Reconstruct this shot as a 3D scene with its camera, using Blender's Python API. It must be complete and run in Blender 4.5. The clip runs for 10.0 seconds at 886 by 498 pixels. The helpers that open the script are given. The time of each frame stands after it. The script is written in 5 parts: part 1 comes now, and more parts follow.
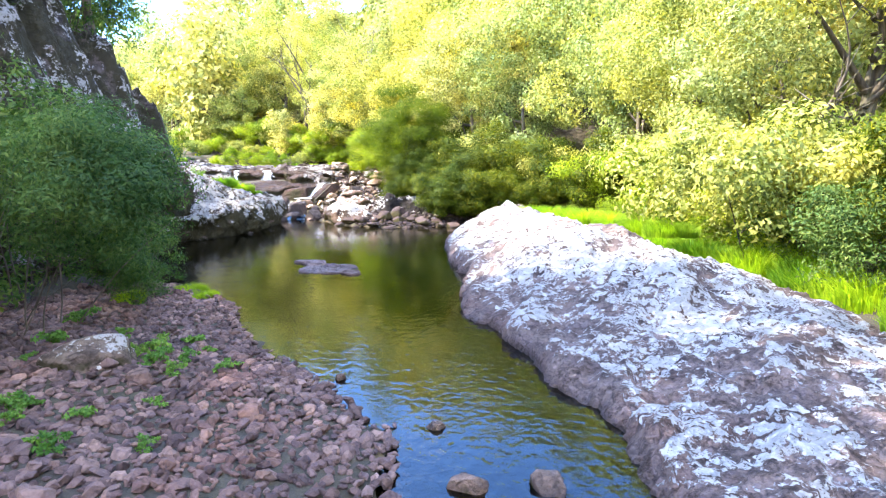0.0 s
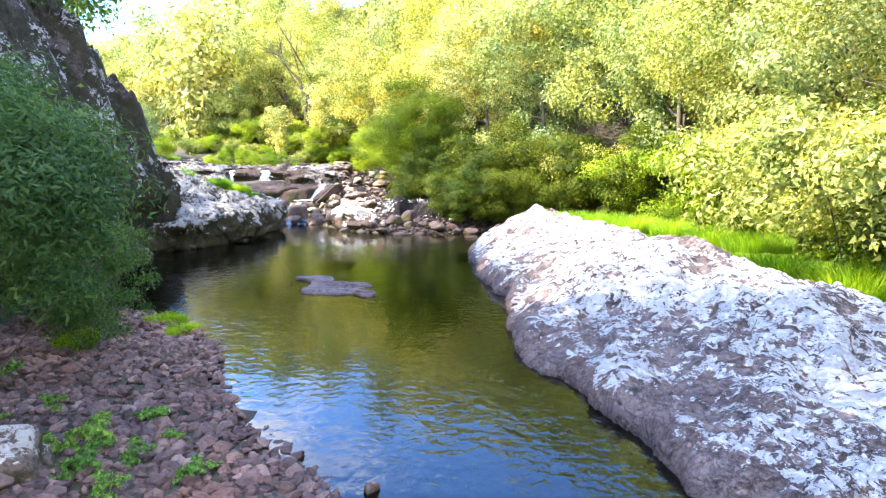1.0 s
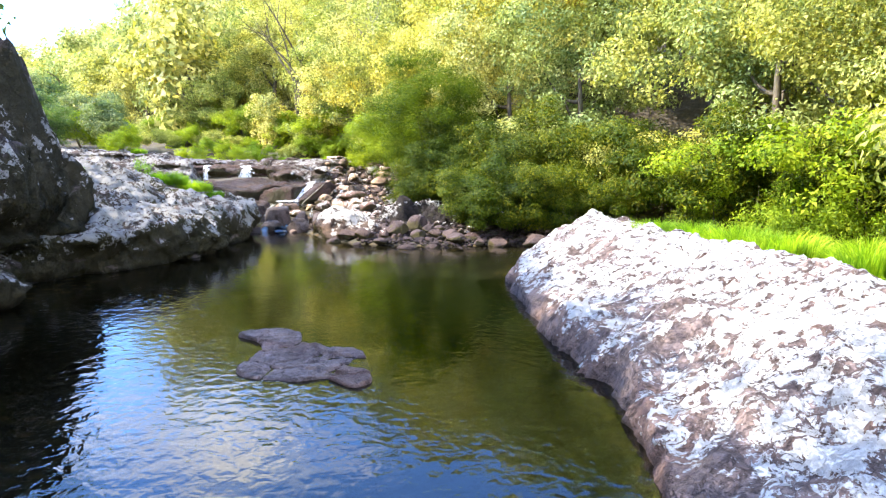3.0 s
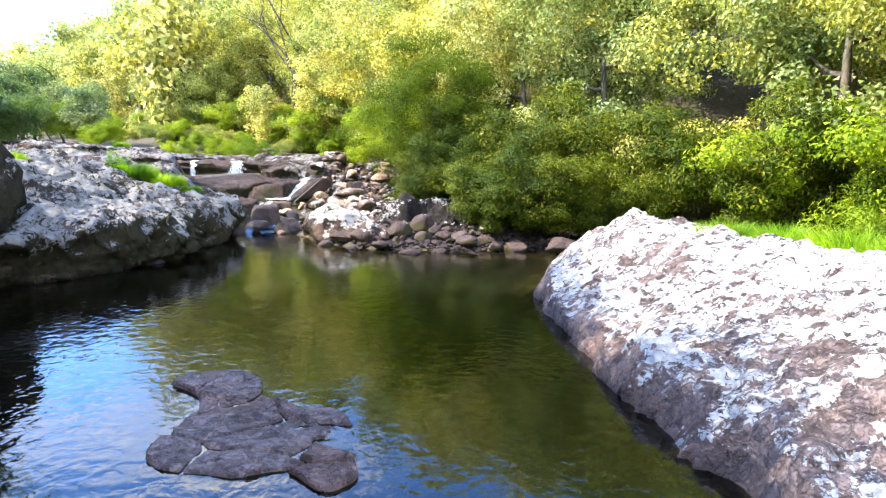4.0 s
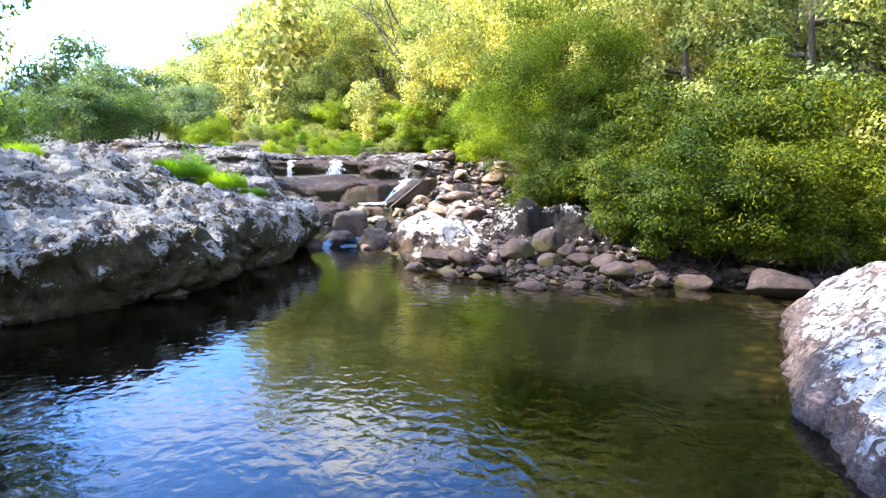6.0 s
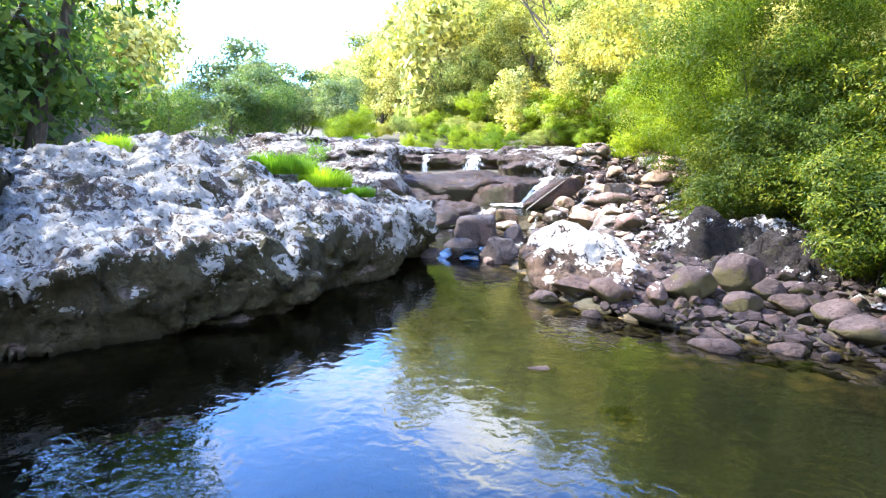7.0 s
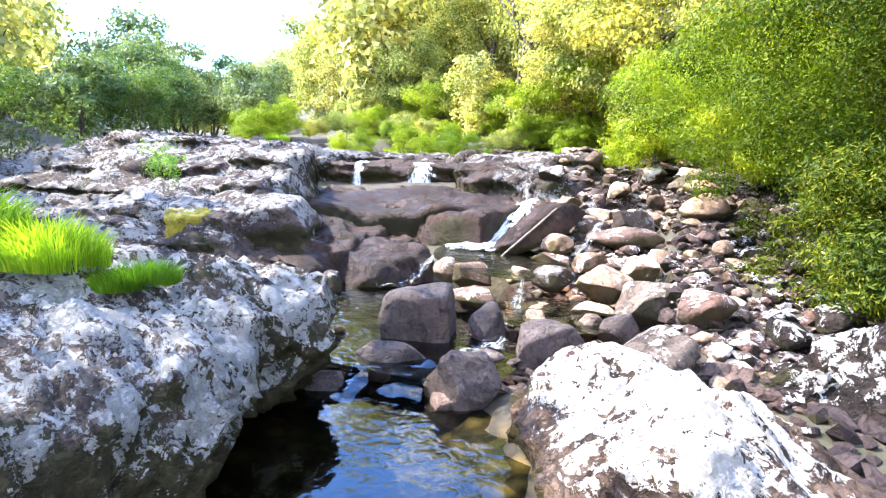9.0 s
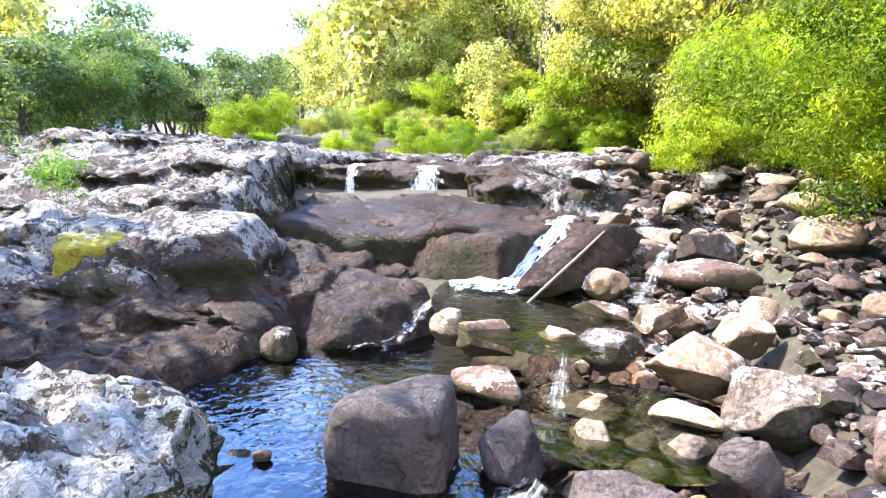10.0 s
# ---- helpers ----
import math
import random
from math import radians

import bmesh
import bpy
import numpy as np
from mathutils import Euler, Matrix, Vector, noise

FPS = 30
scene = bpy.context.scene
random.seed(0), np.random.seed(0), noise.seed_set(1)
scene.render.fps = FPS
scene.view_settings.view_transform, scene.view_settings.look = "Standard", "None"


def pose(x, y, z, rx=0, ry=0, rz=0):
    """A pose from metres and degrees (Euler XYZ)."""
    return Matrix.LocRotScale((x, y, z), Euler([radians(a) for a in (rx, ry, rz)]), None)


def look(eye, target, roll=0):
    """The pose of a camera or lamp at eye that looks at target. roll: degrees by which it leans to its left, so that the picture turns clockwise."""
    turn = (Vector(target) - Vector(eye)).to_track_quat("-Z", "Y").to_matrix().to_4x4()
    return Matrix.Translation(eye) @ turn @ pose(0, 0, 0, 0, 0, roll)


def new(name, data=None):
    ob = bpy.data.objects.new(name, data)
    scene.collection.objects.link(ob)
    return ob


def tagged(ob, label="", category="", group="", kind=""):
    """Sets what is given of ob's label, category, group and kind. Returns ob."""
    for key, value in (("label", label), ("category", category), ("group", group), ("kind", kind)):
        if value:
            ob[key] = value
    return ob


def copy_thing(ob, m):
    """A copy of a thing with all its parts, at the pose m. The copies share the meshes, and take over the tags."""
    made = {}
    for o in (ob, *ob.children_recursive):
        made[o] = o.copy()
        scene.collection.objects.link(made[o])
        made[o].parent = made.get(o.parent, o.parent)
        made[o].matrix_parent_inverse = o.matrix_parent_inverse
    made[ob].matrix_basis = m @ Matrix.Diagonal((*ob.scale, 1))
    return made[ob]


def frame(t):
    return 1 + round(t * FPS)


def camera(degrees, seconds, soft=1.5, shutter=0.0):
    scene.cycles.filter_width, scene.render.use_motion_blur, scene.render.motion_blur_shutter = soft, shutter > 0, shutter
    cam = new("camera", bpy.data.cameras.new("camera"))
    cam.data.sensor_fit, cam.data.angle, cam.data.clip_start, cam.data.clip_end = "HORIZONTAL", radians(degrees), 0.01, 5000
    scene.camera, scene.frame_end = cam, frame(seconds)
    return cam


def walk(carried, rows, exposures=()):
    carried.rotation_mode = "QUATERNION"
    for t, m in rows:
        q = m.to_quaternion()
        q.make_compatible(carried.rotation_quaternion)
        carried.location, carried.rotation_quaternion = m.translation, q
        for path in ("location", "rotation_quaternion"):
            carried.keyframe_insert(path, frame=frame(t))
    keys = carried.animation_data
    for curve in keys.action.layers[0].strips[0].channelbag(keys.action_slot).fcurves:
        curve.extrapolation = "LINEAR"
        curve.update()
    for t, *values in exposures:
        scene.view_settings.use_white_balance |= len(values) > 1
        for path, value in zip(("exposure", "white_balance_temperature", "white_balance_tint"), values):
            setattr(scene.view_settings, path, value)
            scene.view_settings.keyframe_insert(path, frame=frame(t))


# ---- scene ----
cam = camera(77.5, 10.0, soft=1.2)
PATH = [
    (0, (0.008, -0.46, 2.084), (0.002, 1.518, 1.791), 0.5),
    (0.5, (-0.31, 0.487, 2.087), (-0.314, 2.466, 1.796), 0.6),
    (1, (-0.566, 1.482, 2.046), (-0.568, 3.46, 1.755), 0.6),
    (1.5, (-0.778, 2.506, 2.005), (-0.778, 4.484, 1.712), 0.6),
    (2, (-0.917, 3.572, 1.981), (-0.914, 5.55, 1.686), 0.6),
    (2.5, (-0.986, 4.576, 1.948), (-0.983, 6.554, 1.653), 0.7),
    (4, (-1.185, 7.358, 1.694), (-1.193, 9.337, 1.403), 1.1),
    (4.5, (-1.323, 8.201, 1.62), (-1.33, 10.18, 1.329), 1.2),
    (5, (-1.436, 9.018, 1.596), (-1.443, 10.997, 1.307), 1.2),
    (5.5, (-1.499, 9.881, 1.598), (-1.595, 11.857, 1.308), 1.1),
    (6, (-1.525, 10.79, 1.562), (-1.94, 12.725, 1.276), 0.9),
    (6.2, (-1.545, 11.15, 1.555), (-2.089, 13.054, 1.269), 0.9),
    (7.3, (-2.105, 13.464, 1.626), (-3.052, 15.196, 1.303), 1.4),
    (7.5, (-2.295, 13.898, 1.633), (-3.214, 15.645, 1.312), 1.5),
    (8, (-2.806, 14.963, 1.691), (-3.625, 16.76, 1.372), 1.6),
    (8.5, (-3.272, 16.069, 1.811), (-4.033, 17.891, 1.492), 1.6),
    (9, (-3.695, 17.161, 1.894), (-4.46, 18.981, 1.575), 1.6),
    (9.5, (-4.089, 18.267, 1.953), (-4.888, 20.072, 1.634), 1.5),
    (10, (-4.495, 19.381, 1.958), (-5.312, 21.178, 1.636), 1.5),
]
EXPOSURES = [(0, 3.42, 6600, 11), (2.5, 3.08, 6600, 10), (5, 2.95, 6400, 10), (6, 3.0, 6300, 10), (7.5, 3.55, 6000, 11), (8.2, 3.58, 6000, 11), (9, 3.36, 6200, 12), (10, 3.32, 6300, 12)]
walk(cam, [(t, look(eye, target, roll)) for t, eye, target, roll in PATH], EXPOSURES)

# ---- light: a high sun over the left bank, blue sky with white cloud ----
SUN_AZIMUTH, SUN_HEIGHT = 90.0, 46.0     # degrees left of +y, degrees above the horizon
sun_dir = Vector((-math.sin(radians(SUN_AZIMUTH)) * math.cos(radians(SUN_HEIGHT)),
                  math.cos(radians(SUN_AZIMUTH)) * math.cos(radians(SUN_HEIGHT)), math.sin(radians(SUN_HEIGHT))))
sun = new("sun", bpy.data.lights.new("sun", "SUN"))
sun.data.energy, sun.data.angle, sun.data.color = 2.3, radians(0.5), (1.0, 0.93, 0.79)
sun.matrix_world = look(sun_dir * 60, (0, 0, 0))

world = bpy.data.worlds.new("sky")
scene.world = world
world.use_nodes = True
wt = world.node_tree
wt.nodes.clear()


def wire(tree, kind, links=(), **values):
    """A node of the tree with its inputs set or linked; keys in_N set input N, other keys set properties."""
    n = tree.nodes.new(kind)
    for k, v in values.items():
        if k.startswith("in_"):
            n.inputs[int(k[3:])].default_value = v
        elif k == "stops":
            ramp = n.color_ramp
            while len(ramp.elements) < len(v):
                ramp.elements.new(0.5)
            for e, (p, c) in zip(ramp.elements, v):
                e.position, e.color = p, (*c, 1) if len(c) == 3 else c
        elif k == "mode":
            n.operation = v
        elif k == "blend":
            n.blend_type = v
        elif k == "data":
            n.data_type = v
        elif k == "dims":
            n.noise_dimensions = v
        elif k == "feature":
            n.feature = v
        elif k == "sky":
            n.sky_type = v
    for slot, source in links:
        tree.links.new(source, n.inputs[slot])
    return n


sky = wire(wt, "ShaderNodeTexSky", sky="NISHITA")
sky.sun_disc, sky.sun_elevation, sky.sun_rotation = False, radians(SUN_HEIGHT), radians(-SUN_AZIMUTH)
sky.air_density, sky.dust_density, sky.ozone_density = 1.0, 0.4, 3.0
wc = wire(wt, "ShaderNodeTexCoord")
wm = wire(wt, "ShaderNodeMapping", [(0, wc.outputs["Generated"])], in_3=(1.0, 1.0, 2.2))
wn = wire(wt, "ShaderNodeTexNoise", [(0, wm.outputs[0])], in_2=2.6, in_3=6.0, in_4=0.6)
ws = wire(wt, "ShaderNodeSeparateXYZ", [(0, wc.outputs["Generated"])])
# a torn bank of cloud stands up the valley, 28 degrees above the horizon
wa = wire(wt, "ShaderNodeMath", [(0, ws.outputs[0])], mode="MULTIPLY_ADD", in_1=1 / 0.27, in_2=0.27 / 0.27)
wv = wire(wt, "ShaderNodeMath", [(0, ws.outputs[2])], mode="MULTIPLY_ADD", in_1=1 / 0.10, in_2=-0.475 / 0.10)
wl = wire(wt, "ShaderNodeCombineXYZ", [(0, wa.outputs[0]), (1, wv.outputs[0])])
wl = wire(wt, "ShaderNodeVectorMath", [(0, wl.outputs[0])], mode="LENGTH")
wf = wire(wt, "ShaderNodeMath", [(0, ws.outputs[1])], mode="GREATER_THAN", in_1=0.0)
wk = wire(wt, "ShaderNodeMapRange", [(0, wl.outputs["Value"])], in_1=0.2, in_2=1.4, in_3=0.17, in_4=0.0)
wk = wire(wt, "ShaderNodeMath", [(0, wk.outputs[0]), (1, wf.outputs[0])], mode="MULTIPLY")
wk = wire(wt, "ShaderNodeMath", [(0, wk.outputs[0]), (1, wn.outputs[0])], mode="ADD")
# and unseen broken cloud is added downstream to whiten the sky's fill light
wq = wire(wt, "ShaderNodeMapRange", [(0, ws.outputs[1])], in_1=0.30, in_2=-0.10, in_3=0.0, in_4=0.15)
wk = wire(wt, "ShaderNodeMath", [(0, wk.outputs[0]), (1, wq.outputs[0])], mode="ADD")
wr = wire(wt, "ShaderNodeValToRGB", [(0, wk.outputs[0])], stops=[(0.58, (0, 0, 0)), (0.72, (1, 1, 1))])
wd = wire(wt, "ShaderNodeMix", [(6, sky.outputs[0])], data="RGBA", blend="MULTIPLY", in_0=1.0)
wd.inputs[7].default_value = (0.62, 0.89, 1.27, 1)
wx = wire(wt, "ShaderNodeMix", [(0, wr.outputs[0]), (6, wd.outputs[2])], data="RGBA")
wx.inputs[7].default_value = (5.2, 5.3, 5.6, 1)
wb = wire(wt, "ShaderNodeBackground", [(0, wx.outputs[2])], in_1=0.15)
wire(wt, "ShaderNodeOutputWorld", [(0, wb.outputs[0])])


# ---- noise over arrays ----
def hashed(ix, iy, seed):
    n = (ix.astype(np.int64) * 374761393 + iy.astype(np.int64) * 668265263 + seed * 974634541) & 0xFFFFFFFF
    n = ((n ^ (n >> 13)) * 1274126177) & 0xFFFFFFFF
    return ((n ^ (n >> 16)) & 0xFFFF) / 65535.0


def smooth(a, b, x):
    u = np.clip((x - a) / (b - a), 0, 1)
    return u * u * (3 - 2 * u)


def vnoise(x, y, seed=0):
    ix, iy = np.floor(x), np.floor(y)
    fx, fy = x - ix, y - iy
    fx, fy = fx ** 3 * (fx * (fx * 6 - 15) + 10), fy ** 3 * (fy * (fy * 6 - 15) + 10)
    a, b = hashed(ix, iy, seed), hashed(ix + 1, iy, seed)
    c, d = hashed(ix, iy + 1, seed), hashed(ix + 1, iy + 1, seed)
    return 2 * ((a + (b - a) * fx) * (1 - fy) + (c + (d - c) * fx) * fy) - 1


def fbm(x, y, octaves=4, seed=0, gain=0.5):
    total, amp = 0, 1.0
    for k in range(octaves):
        total = total + amp * vnoise(x, y, seed + 17 * k)
        x, y, amp = x * 2.03 + 5.1, y * 2.03 - 3.7, amp * gain
    return total


def cells(x, y, seed=0):
    """Distance to the nearest and second nearest jittered site, and a random number of the nearest."""
    ix, iy = np.floor(x), np.floor(y)
    f1, f2, who = np.full(x.shape, 9.0), np.full(x.shape, 9.0), np.zeros(x.shape)
    for dx in (-1, 0, 1):
        for dy in (-1, 0, 1):
            cx, cy = ix + dx, iy + dy
            d = np.hypot(cx + hashed(cx, cy, seed) - x, cy + hashed(cx, cy, seed + 5) - y)
            closer = d < f1
            f2 = np.where(closer, f1, np.minimum(f2, d))
            who = np.where(closer, hashed(cx, cy, seed + 9), who)
            f1 = np.where(closer, d, f1)
    return f1, f2, who


def rounded_loop(points, per=8):
    """A closed smooth curve through the corner points (Catmull-Rom)."""
    p = np.array(points, float)
    u = np.linspace(0, 1, per, endpoint=False)[:, None]
    out = []
    for k in range(len(p)):
        a, b, c, d = p[k - 1], p[k], p[(k + 1) % len(p)], p[(k + 2) % len(p)]
        out.append(0.5 * (2 * b + (c - a) * u + (2 * a - 5 * b + 4 * c - d) * u ** 2 + (3 * b - a - 3 * c + d) * u ** 3))
    return np.concatenate(out)


def inside_distance(x, y, loop):
    """Signed distance to a closed loop, positive inside, and the direction inwards."""
    best = np.full(x.shape, 1e9)
    gx, gy = np.zeros(x.shape), np.zeros(x.shape)
    odd = np.zeros(x.shape, bool)
    for (ax, ay), (bx, by) in zip(loop, np.roll(loop, -1, 0)):
        ex, ey = bx - ax, by - ay
        u = np.clip(((x - ax) * ex + (y - ay) * ey) / (ex * ex + ey * ey + 1e-12), 0, 1)
        px, py = x - ax - u * ex, y - ay - u * ey
        d = np.hypot(px, py)
        near = d < best
        best, gx, gy = np.where(near, d, best), np.where(near, px, gx), np.where(near, py, gy)
        if ay != by:
            odd ^= ((ay > y) != (by > y)) & (x < ex * (y - ay) / (by - ay) + ax)
    sign = np.where(odd, 1.0, -1.0)
    length = np.maximum(best, 1e-6)
    return best * sign, gx / length * sign, gy / length * sign


# ---- the plan: pool, valley floor, stream bed ----
POOL = rounded_loop([(-0.2, -8), (-0.3, 2.7), (-0.6, 3.8), (-1.4, 4.85), (-2.35, 5.9), (-3.2, 7.6), (-4.6, 8.9), (-6.5, 9.9), (-6.9, 12),
                     (-7.4, 14.4), (-6.8, 16.5), (-6.6, 19), (-6.7, 20.9), (-5.2, 21.0), (-4.5, 20.3), (-3.9, 19.5), (-2.9, 18.75),
                     (-1.7, 18.5), (-0.3, 18.7), (0.9, 19.3), (1.6, 18.3), (0.7, 15), (0.6, 13), (0.9, 9), (1.4, 6), (1.7, 4), (1.7, -8)], 4)
VALLEY = np.array([(9, -40), (8.5, 0), (8, 10), (6.5, 18), (4.5, 23), (0, 27.5), (-5, 33.5), (-12, 39), (-22, 47), (-40, 63), (-90, 104),
                   (-300, 260), (-300, 190), (-90, 74), (-45, 44), (-26, 29), (-18, 20), (-13, 13), (-8, 9), (-5.6, 5), (-4.8, 0), (-4.5, -40)], float)


def bed_ramp(x, y):
    return np.interp(y - 0.12 * (x + 5), [18, 20.5, 22, 24, 26, 28, 31, 33, 60, 300], [0.0, 0.02, 0.1, 0.35, 0.75, 1.15, 1.6, 1.95, 2.8, 8])


def ground_height(x, y):
    """The height of the ground sheet: pool bed, gravel banks and the valley's sides."""
    x, y = np.asarray(x, float), np.asarray(y, float)
    s = inside_distance(x, y, POOL)[0]
    v = inside_distance(x, y, VALLEY)[0]
    out = np.maximum(-s, 0)
    low = 1 - 0.75 * smooth(1.2, 2.0, x) * smooth(20, 18, y) * smooth(8.5, 7, x)
    bank = 0.02 + 0.12 * np.minimum(out, 4) * low + 0.05 * fbm(x * 0.9, y * 0.9, 3, 3)
    bank = bank + bed_ramp(x, y) * smooth(0, 1.2, out)
    bed = -0.06 - 0.95 * smooth(0.0, 2.6, s) + 0.05 * fbm(x * 1.3, y * 1.3, 3, 8)
    rise = np.maximum(-v, 0)
    hill = 0.62 * np.minimum(rise, 34) + 0.22 * np.clip(rise - 34, 0, 120) + smooth(0, 6, rise) * 0.8 * fbm(x * 0.16, y * 0.16, 3, 12)
    return np.where(s > 0, bed, bank + hill)


def ground_at(x, y):
    return float(ground_height(np.array([x]), np.array([y]))[0])


# ---- meshes from arrays ----
def mesh_of(name, verts, faces, material=None, flat=False):
    """A mesh from an array of corners and an array of faces that all have the same number of corners."""
    verts, faces = np.asarray(verts, np.float32), np.asarray(faces, np.int32)
    me = bpy.data.meshes.new(name)
    count, side = faces.shape
    me.vertices.add(len(verts))
    me.vertices.foreach_set("co", verts.ravel())
    me.loops.add(count * side)
    me.loops.foreach_set("vertex_index", faces.ravel())
    me.polygons.add(count)
    me.polygons.foreach_set("loop_start", np.arange(0, count * side, side, dtype=np.int32))
    me.polygons.foreach_set("use_smooth", np.full(count, not flat))
    me.update(calc_edges=True)
    me.validate()
    if material:
        me.materials.append(material)
    return me


def part(name, me, parent, label=""):
    ob = new(name, me)
    ob.parent = parent
    return tagged(ob, label)


def sheet(xs, ys, height):
    """Corners and quads of a height field over two arrays of coordinates."""
    gx, gy = np.meshgrid(xs, ys)
    gz = height(gx, gy)
    n, m = len(xs), len(ys)
    k = np.arange(n * m).reshape(m, n)
    quads = np.stack([k[:-1, :-1], k[:-1, 1:], k[1:, 1:], k[1:, :-1]], -1).reshape(-1, 4)
    return np.stack([gx, gy, gz], -1).reshape(-1, 3), quads


# ---- materials ----
def material(name):
    m = bpy.data.materials.new(name)
    m.use_nodes = True
    t = m.node_tree
    shader = t.nodes["Principled BSDF"]
    return m, t, shader


def scaled_place(t, scale, vector=None):
    where = vector or wire(t, "ShaderNodeNewGeometry").outputs["Position"]
    return wire(t, "ShaderNodeMapping", [(0, where)], in_3=scale).outputs[0]


def math_node(t, mode, a, b=0.0, c=0.0):
    n = wire(t, "ShaderNodeMath", mode=mode)
    for slot, v in enumerate((a, b, c)):
        if hasattr(v, "links"):
            t.links.new(v, n.inputs[slot])
        else:
            n.inputs[slot].default_value = v
    return n.outputs[0]


def mixed(t, factor, a, b, blend="MIX"):
    n = wire(t, "ShaderNodeMix", data="RGBA", blend=blend)
    for slot, v in ((0, factor), (6, a), (7, b)):
        if hasattr(v, "links"):
            t.links.new(v, n.inputs[slot])
        else:
            n.inputs[slot].default_value = v if slot == 0 else (*v, 1)
    return n.outputs[2]


def noise_of(t, place, scale, detail=5.0, rough=0.55, twist=0.0):
    return wire(t, "ShaderNodeTexNoise", [(0, place)], in_2=scale, in_3=detail, in_4=rough, in_8=twist).outputs[0]


def ramp_of(t, value, stops):
    return wire(t, "ShaderNodeValToRGB", [(0, value)], stops=stops).outputs[0]


def rock_material(name, dark, light, lichen=0.5, lichen_colour=(0.47, 0.465, 0.445), moss=0.0, shore=0.12, rough=0.8, patch=5.0, stretch=(1, 1, 1), plated=0.4, pebbly=False):
    """Weathered rock: mottled stone, crisp pale lichen on faces that look up, moss on steep ones, a bare wet band at the water."""
    m, t, sh = material(name)
    geo = wire(t, "ShaderNodeNewGeometry")
    place = scaled_place(t, stretch, geo.outputs["Position"])
    split = wire(t, "ShaderNodeSeparateXYZ", [(0, geo.outputs["Position"])])
    up = wire(t, "ShaderNodeSeparateXYZ", [(0, geo.outputs["Normal"])]).outputs[2]
    jog = wire(t, "ShaderNodeTexNoise", [(0, place)], in_2=3.5, in_3=7.0, in_4=0.68).outputs[1]
    jog = wire(t, "ShaderNodeVectorMath", [(0, jog)], mode="MULTIPLY_ADD", in_1=(0.62, 0.62, 0.62)).outputs[0]
    shifted = wire(t, "ShaderNodeVectorMath", [(0, place), (1, jog)], mode="ADD").outputs[0]
    plates = wire(t, "ShaderNodeTexVoronoi", [(0, shifted)], feature="F1", in_2=4.6)
    chips = wire(t, "ShaderNodeTexVoronoi", [(0, shifted)], feature="F1", in_2=13.0)
    plate_edge = wire(t, "ShaderNodeTexVoronoi", [(0, shifted)], feature="DISTANCE_TO_EDGE", in_2=4.6).outputs[0]
    chip_edge = wire(t, "ShaderNodeTexVoronoi", [(0, shifted)], feature="DISTANCE_TO_EDGE", in_2=13.0).outputs[0]
    pick = wire(t, "ShaderNodeSeparateXYZ", [(0, plates.outputs[1])]).outputs[0]
    pick_chip = wire(t, "ShaderNodeSeparateXYZ", [(0, chips.outputs[1])]).outputs[1]
    hole = wire(t, "ShaderNodeMapRange", [(0, noise_of(t, place, 7.0, 4, 0.6, 0.9))], in_1=0.36, in_2=0.47, in_3=-0.32, in_4=0.0).outputs[0]
    speck = wire(t, "ShaderNodeMapRange", [(0, noise_of(t, place, 19.0, 3, 0.6, 0.6))], in_1=0.32, in_2=0.42, in_3=-0.25, in_4=0.0).outputs[0]
    pits = math_node(t, "ADD", hole, speck)
    tone = ramp_of(t, noise_of(t, place, 1.7, 8, 0.62, 0.3), [(0.3, dark), (0.55, [0.5 * (a + b) for a, b in zip(dark, light)]), (0.75, light)])
    rust = ramp_of(t, noise_of(t, place, 0.8, 4, 0.6), [(0.52, (1, 1, 1)), (0.72, (1.15, 0.82, 0.62))])
    tone = mixed(t, 0.8, tone, rust, "MULTIPLY")
    fine = noise_of(t, place, 38, 5, 0.7)
    tone = mixed(t, 0.55, tone, ramp_of(t, fine, [(0.3, (0.55, 0.55, 0.55)), (0.7, (1.3, 1.3, 1.3))]), "MULTIPLY")
    dirt = wire(t, "ShaderNodeMapRange", [(0, pits)], in_1=-0.4, in_2=-0.05, in_3=0.42, in_4=1.0).outputs[0]
    seam = wire(t, "ShaderNodeMapRange", [(0, plate_edge)], in_1=0.0, in_2=0.035, in_3=1.0 - 0.9 * plated, in_4=1.0).outputs[0]
    dirt = math_node(t, "MULTIPLY", dirt, seam)
    tone = mixed(t, 0.9, tone, wire(t, "ShaderNodeCombineXYZ", [(0, dirt), (1, dirt), (2, dirt)]).outputs[0], "MULTIPLY")
    if moss:
        spot = noise_of(t, place, 1.4, 6, 0.65)
        steep = math_node(t, "MULTIPLY_ADD", up, -0.30, 0.12)
        green = ramp_of(t, math_node(t, "ADD", spot, steep), [(0.62 - 0.2 * moss, (0, 0, 0)), (0.68 - 0.2 * moss, (1, 1, 1))])
        tone = mixed(t, math_node(t, "MULTIPLY", green, 0.8), tone, (0.045, 0.043, 0.016))
    if lichen:
        a = noise_of(t, place, 0.62 * patch, 7, 0.64, 0.5)
        wide = noise_of(t, place, 0.8, 3, 0.5)
        total = math_node(t, "MULTIPLY_ADD", wide, 1.05, math_node(t, "ADD", a, -0.25))
        total = math_node(t, "MULTIPLY_ADD", pick, 0.22, math_node(t, "ADD", total, -0.11))
        total = math_node(t, "MULTIPLY_ADD", pick_chip, 0.20, math_node(t, "ADD", total, -0.10))
        crack = wire(t, "ShaderNodeMapRange", [(0, plate_edge)], in_1=0.0, in_2=0.07, in_3=-0.12, in_4=0.0).outputs[0]
        total = math_node(t, "ADD", total, crack)
